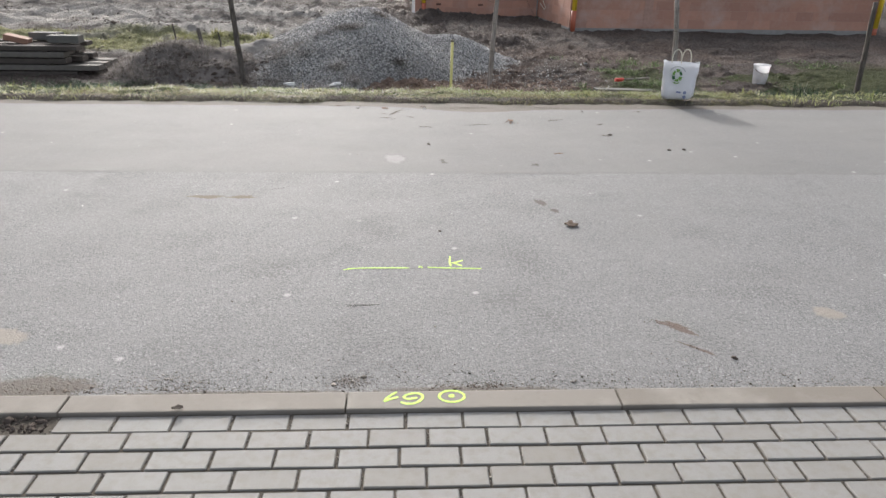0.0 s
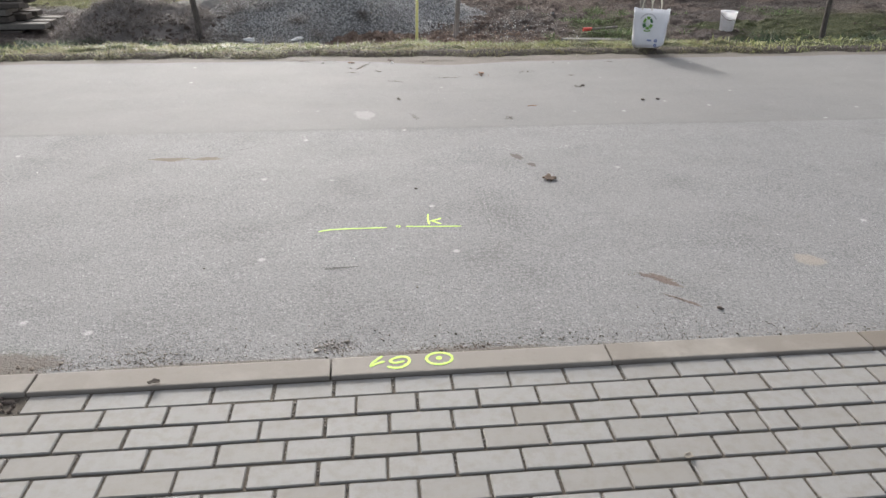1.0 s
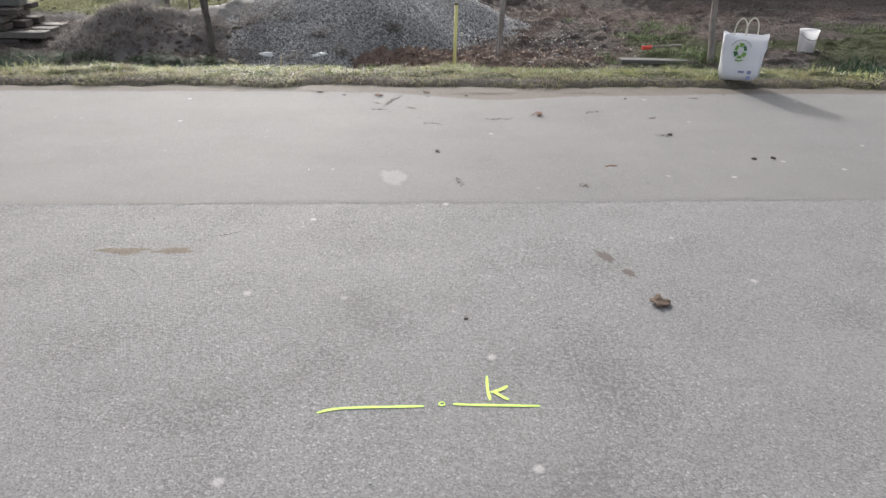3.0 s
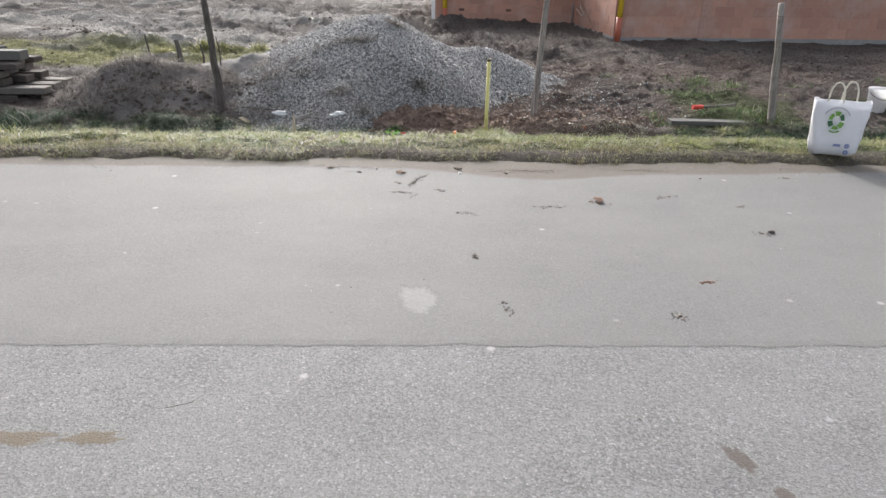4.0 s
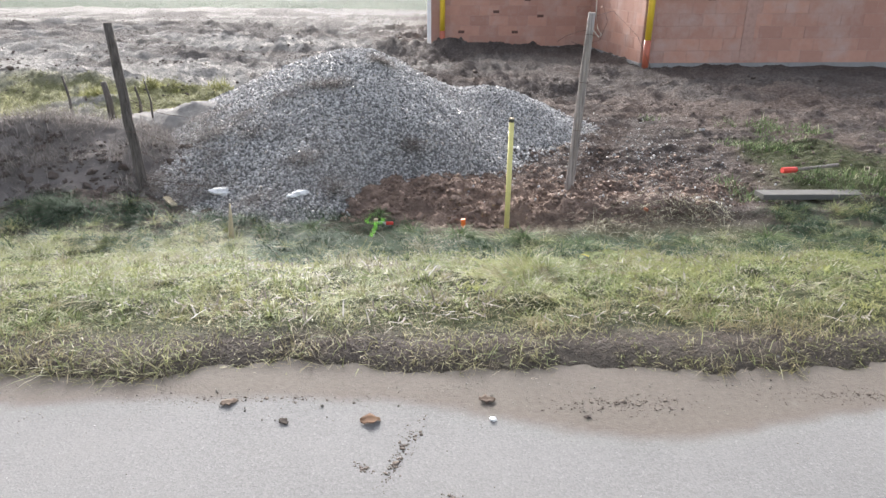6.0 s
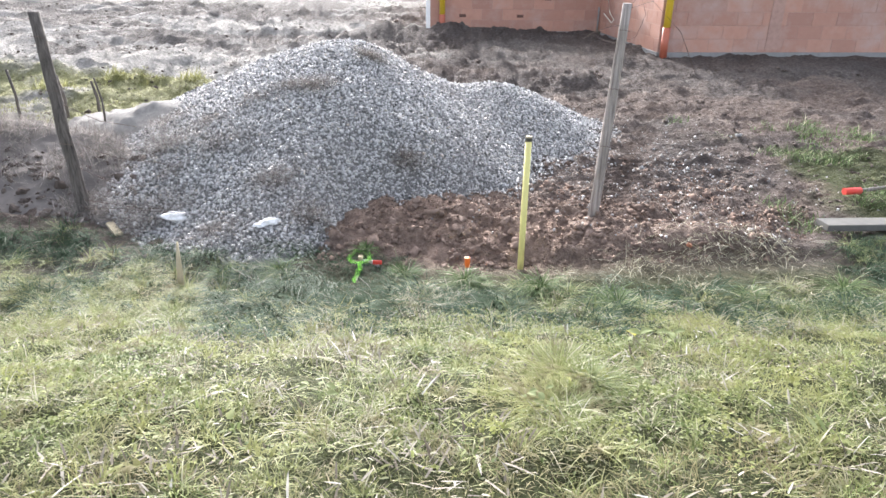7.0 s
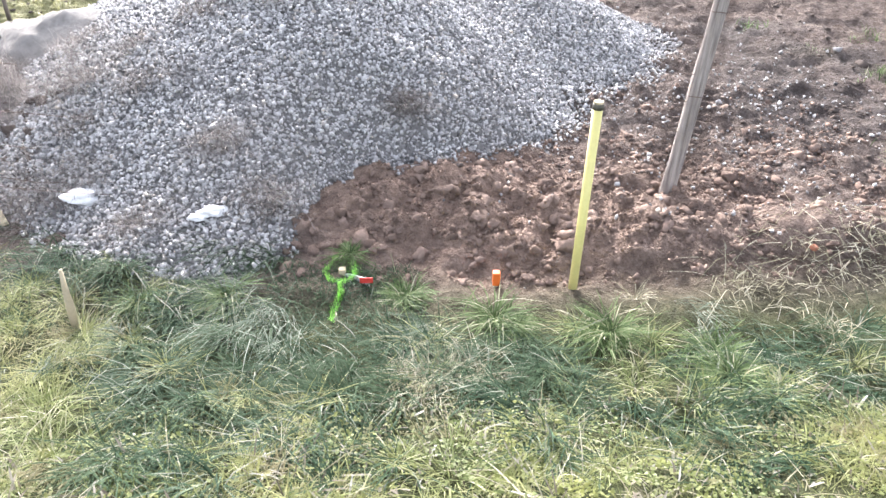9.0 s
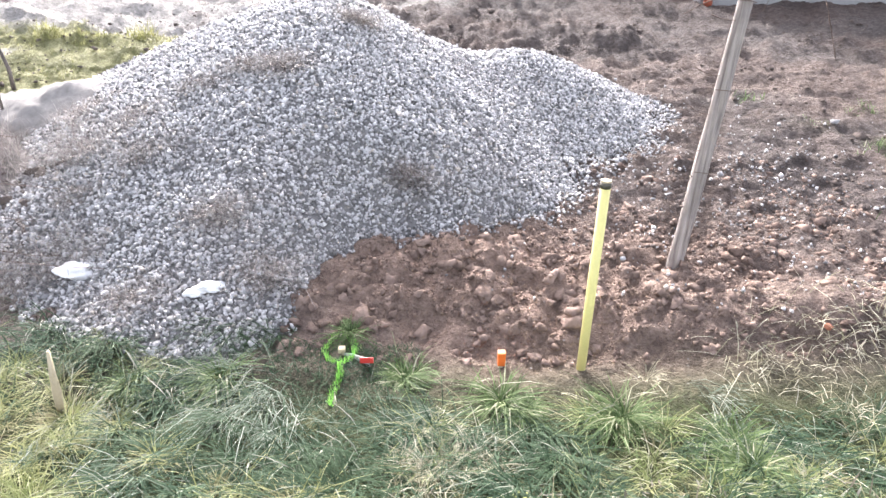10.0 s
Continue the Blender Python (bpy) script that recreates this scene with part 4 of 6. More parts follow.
tagged(part("withered_leaves", grow("withered_leaves", x, y, 0.03, 0.07, 0.004, 0.010, 1.15, 0.2, 228, land(x, y) + 0.02), M_LITTER), "pale withered leaves lying in the verge", "dry leaves", kind="stuff")
# tufts
rng = np.random.default_rng(231)
tx, ty = np.concatenate([rng.uniform(-3.4, 4.0, 640), [-0.54, -0.45, 0.75, 0.6, 0.55, 0.57, 1.48]]), np.concatenate([rng.uniform(8.1, 10.0, 640), [9.85, 9.8, 9.84, 9.8, 9.25, 9.28, 10.2]])
tagged(part("grass_tufts", grow_tufts("grass_tufts", tx, ty, 50, 0.04, 0.04, 0.10, 0.0027, 0.0053, 0.75, 0.9, 232, 0.0, 1.2), M_GRASS), "taller green tufts in the verge", "grass tufts", kind="stuff")
tagged(part("grass_mound", grow_tufts("grass_mound", np.array([0.66, 0.78, 0.60, 0.49, 0.70, 0.56]), np.array([8.82, 8.9, 8.9, 8.62, 8.78, 8.58]), 260, 0.07, 0.10, 0.19, 0.0026, 0.005, 0.75, 1.0, 238, 0.0, 0.7), M_GRASS), "arching mound of long pale-tipped grass on the verge crest", "grass", kind="stuff")
wx, wy = np.concatenate([rng.uniform(-3.4, 4.0, 95), rng.normal(0.1, 0.25, 18), rng.normal(0.67, 0.12, 4), rng.normal(2.2, 0.4, 8)]), np.concatenate([rng.uniform(8.3, 10.4, 95), rng.normal(10.3, 0.09, 18), rng.normal(8.5, 0.1, 4), rng.normal(10.5, 0.2, 8)])
ok = ~((wx > -1.4) & (wx < -0.1) & (wy > 10.0) & (wy < 10.85))
wx, wy = wx[ok], wy[ok]
tagged(part("withered_tufts", grow_tufts("withered_tufts", wx, wy, 46, 0.06, 0.06, 0.15, 0.0020, 0.0040, 0.9, 0.9, 236, 0.5, 1.5), M_WITHERED), "bleached withered grass tufts in the verge", "dry grass", kind="stuff")
# long grass of the ditch
tx, ty = rng.uniform(-6.0, 5.5, 1000), rng.uniform(9.70, 11.4, 1000)
ty = ty + 0.35 * (tx < -2.3)
ok = ~((tx > -0.25) & (tx < 3.1) & (ty > 10.64 + 0.1 * np.sin(tx * 4))) & ~((tx > -0.66) & (tx < -0.15) & (ty > 10.5))
tx, ty = tx[ok], ty[ok]
# sun and shade put into colour: verge-coloured tufts where lit, dark ones elsewhere
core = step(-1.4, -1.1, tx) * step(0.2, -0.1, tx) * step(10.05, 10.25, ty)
lit_colour = rng.uniform(size=len(tx)) < 0.05 + (0.30 * step(10.4, 10.1, ty) + 0.75 * step(-1.0, -1.4, tx) * step(11.3, 10.9, ty) + 0.2 * step(0.4, 0.8, tx)) * (1 - 0.9 * core)
tagged(part("ditch_grass", grow_tufts("ditch_grass", tx[lit_colour], ty[lit_colour], 100, 0.06, 0.06, 0.17, 0.0018, 0.0042, 0.75, 1.0, 244, 0.6, 1.0), M_GRASS), "grass tufts on the ditch side in a paler, sunlit colour", "grass", kind="stuff")
tx, ty = tx[~lit_colour], ty[~lit_colour]
tagged(part("ditch_grass", grow_tufts("ditch_grass", tx, ty, 92, 0.085, 0.07, 0.21, 0.0026, 0.0062, 0.7, 1.15, 242, 1.3, 0.8), M_DITCH), "long drooping blue-green grass in the ditch, coloured darker for shade", "grass", kind="stuff")
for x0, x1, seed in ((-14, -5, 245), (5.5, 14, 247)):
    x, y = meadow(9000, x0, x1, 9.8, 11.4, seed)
    tagged(part("ditch_grass", grow("ditch_grass", x, y, 0.15, 0.35, 0.008, 0.014, 0.6, 0.7, seed + 1), M_DITCH), "long drooping blue-green grass in the ditch, coloured darker for shade", "grass", kind="stuff")
qx, qy = np.concatenate([rng.normal(-0.70, 0.13, 10), rng.uniform(-2.6, 2.6, 16)]), np.concatenate([rng.normal(10.74, 0.14, 10), rng.uniform(10.2, 11.0, 16)])
tagged(part("pale_blades", grow_tufts("pale_blades", qx, qy, 34, 0.09, 0.13, 0.30, 0.0018, 0.0042, 0.6, 1.25, 254, 2.2, 0.4), M_PALE_BLADE), "long pale grass blades drooping into the ditch", "grass", kind="stuff")
# big tussocks on the ditch sides
tx = np.array([-0.37, -0.10, -0.06, 0.44, 0.34, 0.81, 0.86, 1.24, 1.30, 1.27, -0.95, -1.35, 2.2, 2.9])
ty = np.array([11.26, 10.98, 11.0, 10.68, 10.74, 10.58, 10.62, 10.45, 10.48, 10.3, 10.95, 10.9, 10.5, 10.6])
tagged(part("ditch_tussocks", grow_tufts("ditch_tussocks", tx, ty, 260, 0.05, 0.08, 0.19, 0.0032, 0.0068, 0.6, 1.1, 248, 0.8, 0.9), M_TUSSOCK), "thick green tussocks on the ditch side", "grass", kind="stuff")
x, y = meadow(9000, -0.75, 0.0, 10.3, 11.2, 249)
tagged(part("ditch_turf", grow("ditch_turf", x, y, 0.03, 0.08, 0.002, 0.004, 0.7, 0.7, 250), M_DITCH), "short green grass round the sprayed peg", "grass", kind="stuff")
# pale dry grass at the bank and on the crest
x = np.concatenate([rng.normal(1.62, 0.09, 170), rng.normal(1.95, 0.2, 110), rng.normal(2.4, 0.25, 420), rng.uniform(0.2, 1.4, 140), rng.uniform(-4, 5, 420)])
y = np.concatenate([rng.normal(11.02, 0.12, 170), rng.normal(11.05, 0.1, 110), rng.normal(11.18, 0.14, 420), rng.normal(9.75, 0.15, 140), rng.uniform(9.4, 11.0, 420)])
tagged(part("dry_grass", grow("dry_grass", x, y, 0.08, 0.20, 0.0022, 0.005, 0.75, 1.3, 252), M_WITHERED), "pale dry grass hanging over the broken bank", "dry grass", kind="stuff")
# green growth in the field
x, y = meadow(24000, 3.1, 10, 11.5, 15.0, 261, 0.47, 0.7)
tagged(part("field_grass", grow("field_grass", x, y, 0.04, 0.14, 0.004, 0.008, 0.6, 0.5, 262), M_TUSSOCK), "patchy green growth on the building ground", "grass", kind="stuff")
x, y = meadow(14000, -9.0, -2.4, 14.8, 17.6, 271, 0.22, 0.6)
tagged(part("field_grass", grow("field_grass", x, y, 0.03, 0.06, 0.006, 0.011, 0.8, 0.5, 272), M_OCHRE_GRASS), "patchy green growth on the building ground", "grass", kind="stuff")
for cx, cy in ((-4.42, 16.9), (-3.95, 16.85), (-3.42, 17.1), (-5.1, 16.3)):
    x, y = rng.normal(cx, 0.10, 260), rng.normal(cy, 0.10, 260)
    tagged(part("grass_tussock", grow("grass_tussock", x, y, 0.10, 0.20, 0.006, 0.010, 0.5, 0.5, int(900 + cx * 10)), M_OCHRE_GRASS), "round green grass tussock on bare ground", "tussock", kind="stuff")
# dead weeds on the heaps
x, y = meadow(26000, -6.2, -2.0, 11.5, 13.8, 281, 0.38, 2.5)
ok = heap_height(x, y) > land(x, y)
weeds = part("weed_mat", grow("weed_mat", x[ok], y[ok], 0.06, 0.22, 0.002, 0.005, 0.8, 0.5, 282, heap_height(x, y)[ok]), M_DEAD, heap, "matted brown dead weeds")
weeds["kind"] = "stuff"
for cx, cy, s in ((-2.6, 12.6, 0.2), (-2.75, 12.2, 0.2), (-2.45, 13.0, 0.18), (-1.5, 13.08, 0.10), (-1.23, 13.26, 0.09), (-0.98, 13.2, 0.09), (-0.10, 12.43, 0.06), (-0.48, 13.9, 0.08), (-1.9, 12.96, 0.11), (-1.16, 11.95, 0.08), (-2.1, 12.3, 0.10), (-2.3, 11.75, 0.16), (-2.0, 11.9, 0.14), (-2.2, 12.7, 0.16), (-2.5, 13.3, 0.16), (-1.75, 12.5, 0.12), (-0.85, 11.55, 0.10), (-1.5, 11.5, 0.13)):
    x, y = rng.normal(cx, s, 640), rng.normal(cy, s * 0.6, 640)
    tagged(part("weed_tuft", grow("weed_tuft", x, y, 0.06, 0.16, 0.0016, 0.0034, 0.9, 0.6, int(700 + cx * 100), gravel_height(x, y) + 0.01), M_DEAD), "brown dead weed tuft growing out of the gravel", "weed", kind="stuff")
# small leafy weeds of the verge
rng = np.random.default_rng(291)


def ground_cover(name, x, y, z, lo, hi, seed):
    """Small rounded leaves lying one over another, each a fan about its stalk, joined into one mesh."""
    rng = np.random.default_rng(seed)
    n = len(x)
    s, a = rng.uniform(lo, hi, n), rng.uniform(0, 2 * np.pi, n)
    tilt, td = np.abs(rng.normal(0, 0.45, n)), rng.uniform(0, 2 * np.pi, n)
    V = []
    for ang, r in ((0, 0.0), (-0.9, 0.75), (-0.4, 1.05), (0.05, 0.98), (0.45, 1.05), (0.95, 0.75)):
        u, v = s * r * np.cos(ang + a), s * r * np.sin(ang + a)
        V.append(np.stack([x + u, y + v, z - np.tan(np.clip(tilt, 0, 1.1)) * (u * np.cos(td) + v * np.sin(td)) - 0.25 * s * (r > 0.9) * np.abs(ang)], -1))
    b = (np.arange(n) * 6)[:, None]
    return smooth(arrays_mesh(name, np.stack(V, 1).reshape(-1, 3), np.concatenate([b + [[0, 1, 2, 3]], b + [[0, 3, 4, 5]]])))


n = 105000
x, y = rng.uniform(-3.0, 3.4, n), rng.uniform(7.75, 10.1, n)
cover = fbm(x, y, 3.2, 4, 297)
ok = edge_ok(x, y) & (rng.uniform(size=n) < (0.06 + 0.94 * step(0.47, 0.58, cover)) * step(8.0, 8.6, y) * (1 - 0.7 * step(9.7, 10.1, y)))
x, y = x[ok], y[ok]
mound = 0.010 + 0.05 * fbm(x, y, 7.0, 2, 299) * rng.uniform(0.2, 1.0, len(x)) + 0.02 * step(0.5, 0.7, cover[ok])
tagged(part("ground_cover", ground_cover("ground_cover", x, y, land(x, y) + mound, 0.004, 0.013, 298), M_WEED), "dense low clover-like leaves covering the verge", "weeds", kind="stuff")
n = 9000
x, y = rng.uniform(-3.4, 4.0, n), rng.uniform(8.2, 9.8, n)
ok = fbm(x, y, 1.4, 3, 295) > 0.42
x, y = x[ok], y[ok]
tagged(part("leafy_weeds", grow("leafy_weeds", x, y, 0.010, 0.026, 0.005, 0.012, 1.0, 0.5, 292, land(x, y) + 0.03 * rng.uniform(0.3, 1.2, len(x))), M_WEED), "small leafy weeds among the verge grass", "weeds", kind="stuff")


def broad_weed(cx, cy, leaves, size, seed):
    """A plant of single broad leaves, each a part."""
    plant = thing("broad_weed", "low plant with broad pale green leaves in the verge", "weed", (cx, cy, float(land(cx, cy))), group="broad-leaved weeds")
    rnd = random.Random(seed)
    for i in range(leaves):
        bm = bmesh.new()
        k = size * rnd.uniform(0.7, 1.2)
        rows = []
        for j in range(6):
            f = j / 5
            w = k * 0.34 * math.sin(math.pi * min(max(f, 0.05), 0.94)) ** 0.6
            rows.append([bm.verts.new((q * w, 0.02 + f * k, 0.35 * abs(q) * w - 0.3 * k * f * f)) for q in (-1, -0.5, 0, 0.5, 1)])
        for a, b in zip(rows, rows[1:]):
            for q in range(4):
                bm.faces.new((a[q], a[q + 1], b[q + 1], b[q])).smooth = True
        leaf = part("leaf", bm, M_YELLOW_LEAF if size > 0.06 and i == 1 else M_BROAD, plant, "yellowed leaf" if size > 0.06 and i == 1 else "")
        leaf.matrix_local = pose(rnd.uniform(-0.03, 0.03), rnd.uniform(-0.03, 0.03), rnd.uniform(0.035, 0.075), rnd.uniform(-5, 22), rnd.uniform(-20, 20), i * 360 / leaves + rnd.uniform(-25, 25))


broad_weed(1.12, 9.46, 9, 0.062, 1)
broad_weed(1.23, 9.38, 7, 0.052, 2)
broad_weed(1.05, 9.34, 6, 0.045, 7)
broad_weed(-0.35, 8.75, 6, 0.035, 3)
broad_weed(0.45, 8.6, 6, 0.035, 4)
broad_weed(0.9, 8.85, 6, 0.03, 5)
broad_weed(-0.9, 8.9, 6, 0.035, 6)
rng = np.random.default_rng(301)
cx = np.concatenate([[1.55, 1.5], rng.uniform(-2.4, 2.8, 16)])
cy = np.concatenate([[9.42, 9.5], rng.uniform(8.2, 9.5, 16)])
x, y = np.repeat(cx, 7) + rng.normal(0, 0.02, 126), np.repeat(cy, 7) + rng.normal(0, 0.02, 126)
tagged(part("broad_weeds", grow("broad_weeds", x, y, 0.025, 0.055, 0.012, 0.024, 0.95, 0.45, 311, land(x, y) + 0.03), M_WEED), "broad-leaved green weeds in the verge", "weeds", kind="stuff")


# ---- fence posts with broken wires ----
def fence_post(base, top, radius, material, seed, label):
    post = thing("fence_post", label, "fence post", base, group="old fence posts")
    rnd = random.Random(seed)
    b, t = Vector((0, 0, -0.25)), Vector(top) - Vector(base)
    pts = []
    for i in range(9):
        f = i / 8
        pts.append(b.lerp(t, f) + Vector((rnd.uniform(-1, 1), rnd.uniform(-1, 1), 0)) * 0.004 * math.sin(f * math.pi) * 2)
    part("timber", tube(pts, [radius * (1.08 - 0.28 * i / 8) for i in range(9)], 12, 0.09, seed), material, post)
    for f in (0.45, 0.68, 0.9):
        p = b.lerp(t, f)
        part("staple", tube([p + Vector((-radius, -radius * 0.6, 0.01)), p + Vector((0, -radius * 1.05, 0.012)), p + Vector((radius, -radius * 0.6, 0.0))], 0.0025, 5), M_RUST, post, "rusty staple")
    return post


post_a = fence_post((-2.74, 11.97, -0.56), (-2.914, 12.164, 1.01), 0.05, M_POST_DARK, 1, "leaning dark weathered fence post beside the gravel")
post_b = fence_post((1.455, 11.83, -0.57), (1.553, 11.80, 1.13), 0.043, M_POST, 2, "grey weathered fence post with torn wire loops")
post_c = fence_post((4.708, 11.67, -0.47), (4.505, 11.67, 0.98), 0.047, M_POST, 3, "grey weathered fence post above the ditch")
post_d = fence_post((7.85, 11.48, -0.50), (7.77, 11.48, 0.97), 0.044, M_POST_DARK, 4, "dark weathered fence post beside the bucket")


def wire(parent, pts, r=0.0022):
    part("wire", tube(pts, r, 5), M_RUST, parent, "torn rusty wire")


for i, (z, dx, dz) in enumerate(((1.55, -0.30, -0.10), (1.42, -0.16, 0.03), (1.15, -0.17, 0.05), (0.95, -0.16, 0.06), (0.75, -0.16, 0.05), (0.6, -0.14, 0.06), (0.42, -0.15, 0.05))):
    f = z / 1.63
    p = Vector((0.098 * f, -0.03 * f, z))
    wire(post_b, [p, p + Vector((dx * 0.35, -0.02, dz * 0.1)), p + Vector((dx * 0.75, -0.03, dz * 0.5)), p + Vector((dx, -0.02, dz))])
top = Vector((0.096, -0.03, 1.66))
wire(post_b, [top, top + Vector((0.10, 0.02, 0.10)), top + Vector((0.16, 0.04, -0.04)), top + Vector((0.10, 0.03, -0.20)), top + Vector((0.02, 0.0, -0.22))])
wire(post_b, [top, top + Vector((0.22, 0.1, 0.05)), top + Vector((0.5, 0.2, -0.18)), top + Vector((0.7, 0.3, -0.5))])
for z, dx in ((0.9, 0.55), (0.6, 0.7), (0.4, 0.5)):
    p = Vector((-0.174 * z / 1.57, 0.194 * z / 1.57, z))
    wire(post_a, [p, p + Vector((dx * 0.5, 0.05, -0.16)), p + Vector((dx, 0.1, -0.22))])

wire(post_a, [(0.0, 0.0, 0.12), (0.5, -0.05, 0.06), (1.1, -0.12, 0.10), (1.7, -0.1, 0.05), (2.05, -0.1, 0.03)], 0.0025)
wire(post_a, [(0.0, -0.05, 0.05), (0.35, -0.2, 0.12), (0.8, -0.25, 0.1), (1.3, -0.2, 0.04), (1.8, -0.05, 0.08)], 0.002)

# ---- survey pole and pegs ----
pole = thing("survey_pole", "lime-yellow painted survey pole with a black band", "survey pole", (0.759, 11.015, -0.68))
lean = Vector((0.014, 0.058, 1.009))
part("shaft", tube([lean * -0.2, lean * 0.35, lean * 0.965], 0.0225, 14), M_POLE, pole)
part("band", tube([lean * 0.965, lean * 0.99], 0.0245, 14), M_TAR, pole, "black band")
part("cap", tube([lean * 0.99, lean * 1.0], 0.0225, 14), M_CUTWOOD, pole, "bare wooden tip")
peg = thing("marker_peg", "small wooden peg with an orange cap", "peg", (0.378, 11.065, -0.66))
part("stake", tube([(0, 0, -0.1), (0, 0, 0.03)], 0.014, 8), M_CUTWOOD, peg)
part("cap", boxed(-0.019, 0.019, -0.019, 0.019, 0.02, 0.095, 0.005), M_ORANGE, peg, "orange plastic cap")
peg = thing("marker_peg", "small wooden peg in sprayed grass with red and white ribbon", "peg", (-0.40, 11.131, -0.73))
part("stake", boxed(-0.017, 0.017, -0.017, 0.017, -0.1, 0.15, 0.003), M_CUTWOOD, peg)
rb = bmesh.new()
for i in range(7):
    f = i / 6
    for q in (-0.5, 0.5):
        rb.verts.new((0.015 + 0.125 * f, -0.02 - 0.06 * f + 0.006 * math.sin(f * 6), 0.125 - 0.012 * f + q * (0.012 + 0.06 * f)))
rb.verts.ensure_lookup_table()
for i in range(6):
    rb.faces.new((rb.verts[2 * i], rb.verts[2 * i + 2], rb.verts[2 * i + 3], rb.verts[2 * i + 1]))
rb.normal_update()
bmesh.ops.solidify(rb, geom=rb.faces[:], thickness=0.002)
ribbon = part("ribbon", rb, M_WHITE, peg, "white and red ribbon")
part("ribbon_end", boxed(0.095, 0.16, -0.092, -0.088, 0.124, 0.156, 0.0012), M_REDTAPE, ribbon, "red ribbon end")
rng = np.random.default_rng(401)
a = rng.uniform(0, 2 * np.pi, 480)
r = 0.072 + 0.006 * rng.normal(size=480)
x, y = -0.41 + r * np.cos(a), 11.14 + r * np.sin(a) * 1.45
s = rng.uniform(0, 1, 300)
x, y = np.concatenate([x, -0.405 + 0.012 * np.sin(6 * s) + rng.normal(0, 0.007, 300)]), np.concatenate([y, 11.03 - 0.30 * s])
tagged(part("sprayed_grass", grow("sprayed_grass", x, y, 0.04, 0.07, 0.0014, 0.0026, 0.2, 0.25, 402), M_SPRAYED), "grass sprayed fluorescent green round the peg", "marking", kind="stuff")
stick = thing("stick", "bleached broken stick standing in the ditch grass", "stick", (-1.58, 10.76, -0.62))
part("wood", tube([(-0.005, 0, -0.1), (0.0, 0, 0.1), (0.008, 0.0, 0.2), (0.012, 0.01, 0.31)], [0.024, 0.02, 0.014, 0.007], 7, 0.4, 3), M_CUTWOOD, stick)
for i, (cx, cy, cz, s) in enumerate(((-1.93, 11.77, 0, 0.085), (-1.11, 11.48, 0, 0.055), (-1.18, 11.45, 0, 0.04))):
    bm = bmesh.new()
    bmesh.ops.create_icosphere(bm, subdivisions=4, radius=s)
    for v in bm.verts:
        q = v.co / s
        k = 1 + 0.55 * noise.noise(q * 1.4 + Vector((i * 5.0, 0, 0))) + 0.3 * abs(noise.noise(q * 3.5 + Vector((0, i * 3.0, 0))))
        v.co = Vector((v.co.x * 1.15, v.co.y * 0.75, v.co.z * 0.4)) * k
    for f in bm.faces:
        f.smooth = True
    ob = part("white_scrap", bm, M_WHITE)
    ob.location = (cx, cy, float(gravel_height(cx, cy)) + 0.02)
    tagged(ob, "crumpled white plastic scrap on the gravel foot", "scrap", group="white scraps")

plank = thing("plank", "short pale plank lying at the gravel foot", "plank", (-2.42, 11.72, float(land(-2.42, 11.72)) + 0.03), turn=(4, 6, -52))
part("board", boxed(-0.12, 0.12, -0.03, 0.03, -0.012, 0.012, 0.003), M_CUTWOOD, plank)
shard = part("brick_shard", boxed(-0.02, 0.02, -0.015, 0.015, -0.012, 0.016, 0.006), M_CLAYBIT)
shard.matrix_world = pose(2.05, 11.2, float(land(2.05, 11.2)) + 0.02, 18, 25, 30)
tagged(shard, "small worn orange brick shard on the earth bank", "shard")
tagged(part("dry_tuft", grow_tufts("dry_tuft", np.array([1.06]), np.array([10.95]), 46, 0.025, 0.06, 0.14, 0.002, 0.004, 0.6, 1.1, 431, 0.4, 1.0), M_WITHERED), "drooping dry grass tuft below the earth bank", "dry grass", kind="stuff")

# ---- slab and red-tipped stake in the field ----
ob = part("concrete_slab", boxed(-0.62, 0.62, -0.08, 0.08, -0.04, 0.015, 0.008), M_CONCRETE)
ob.matrix_world = pose(3.88, 11.64, -0.53, 1, 2, 6)
tagged(ob, "narrow grey concrete slab lying in the grass", "slab")
stake = thing("stake", "fallen wooden stake with a red painted end", "stake", (3.85, 12.2, -0.45), turn=(0, 0, 8))
part("shaft", tube([(0.1, 0, 0.0), (0.62, 0.04, 0.02)], 0.018, 8), M_POST, stake)
part("painted_end", tube([(-0.06, 0, 0.0), (0.1, 0, 0.0)], 0.032, 8), M_REDTAPE, stake, "red painted end")


# ---- stack of beams ----
def beam(x0, x1, y, z, w, h, material, turn, label):
    ob = part("beam", boxed(x0, x1, -w / 2, w / 2, 0, h, 0.012), material)
    ob.matrix_world = pose(0, y, z, 0, 0, 0) @ pose(-5.5, 0, 0, 0, 0, turn) @ pose(5.5, 0, 0)
    return tagged(ob, label, "beam", group="stack of beams")


rnd = random.Random(77)
z = -0.55
layers = ((0.11, M_BEAM_DARK, -5.75), (0.11, M_BEAM, -5.5), (0.11, M_BEAM_DARK, -5.85), (0.11, M_BEAM, -5.95), (0.10, M_BEAM_DARK, -5.85))
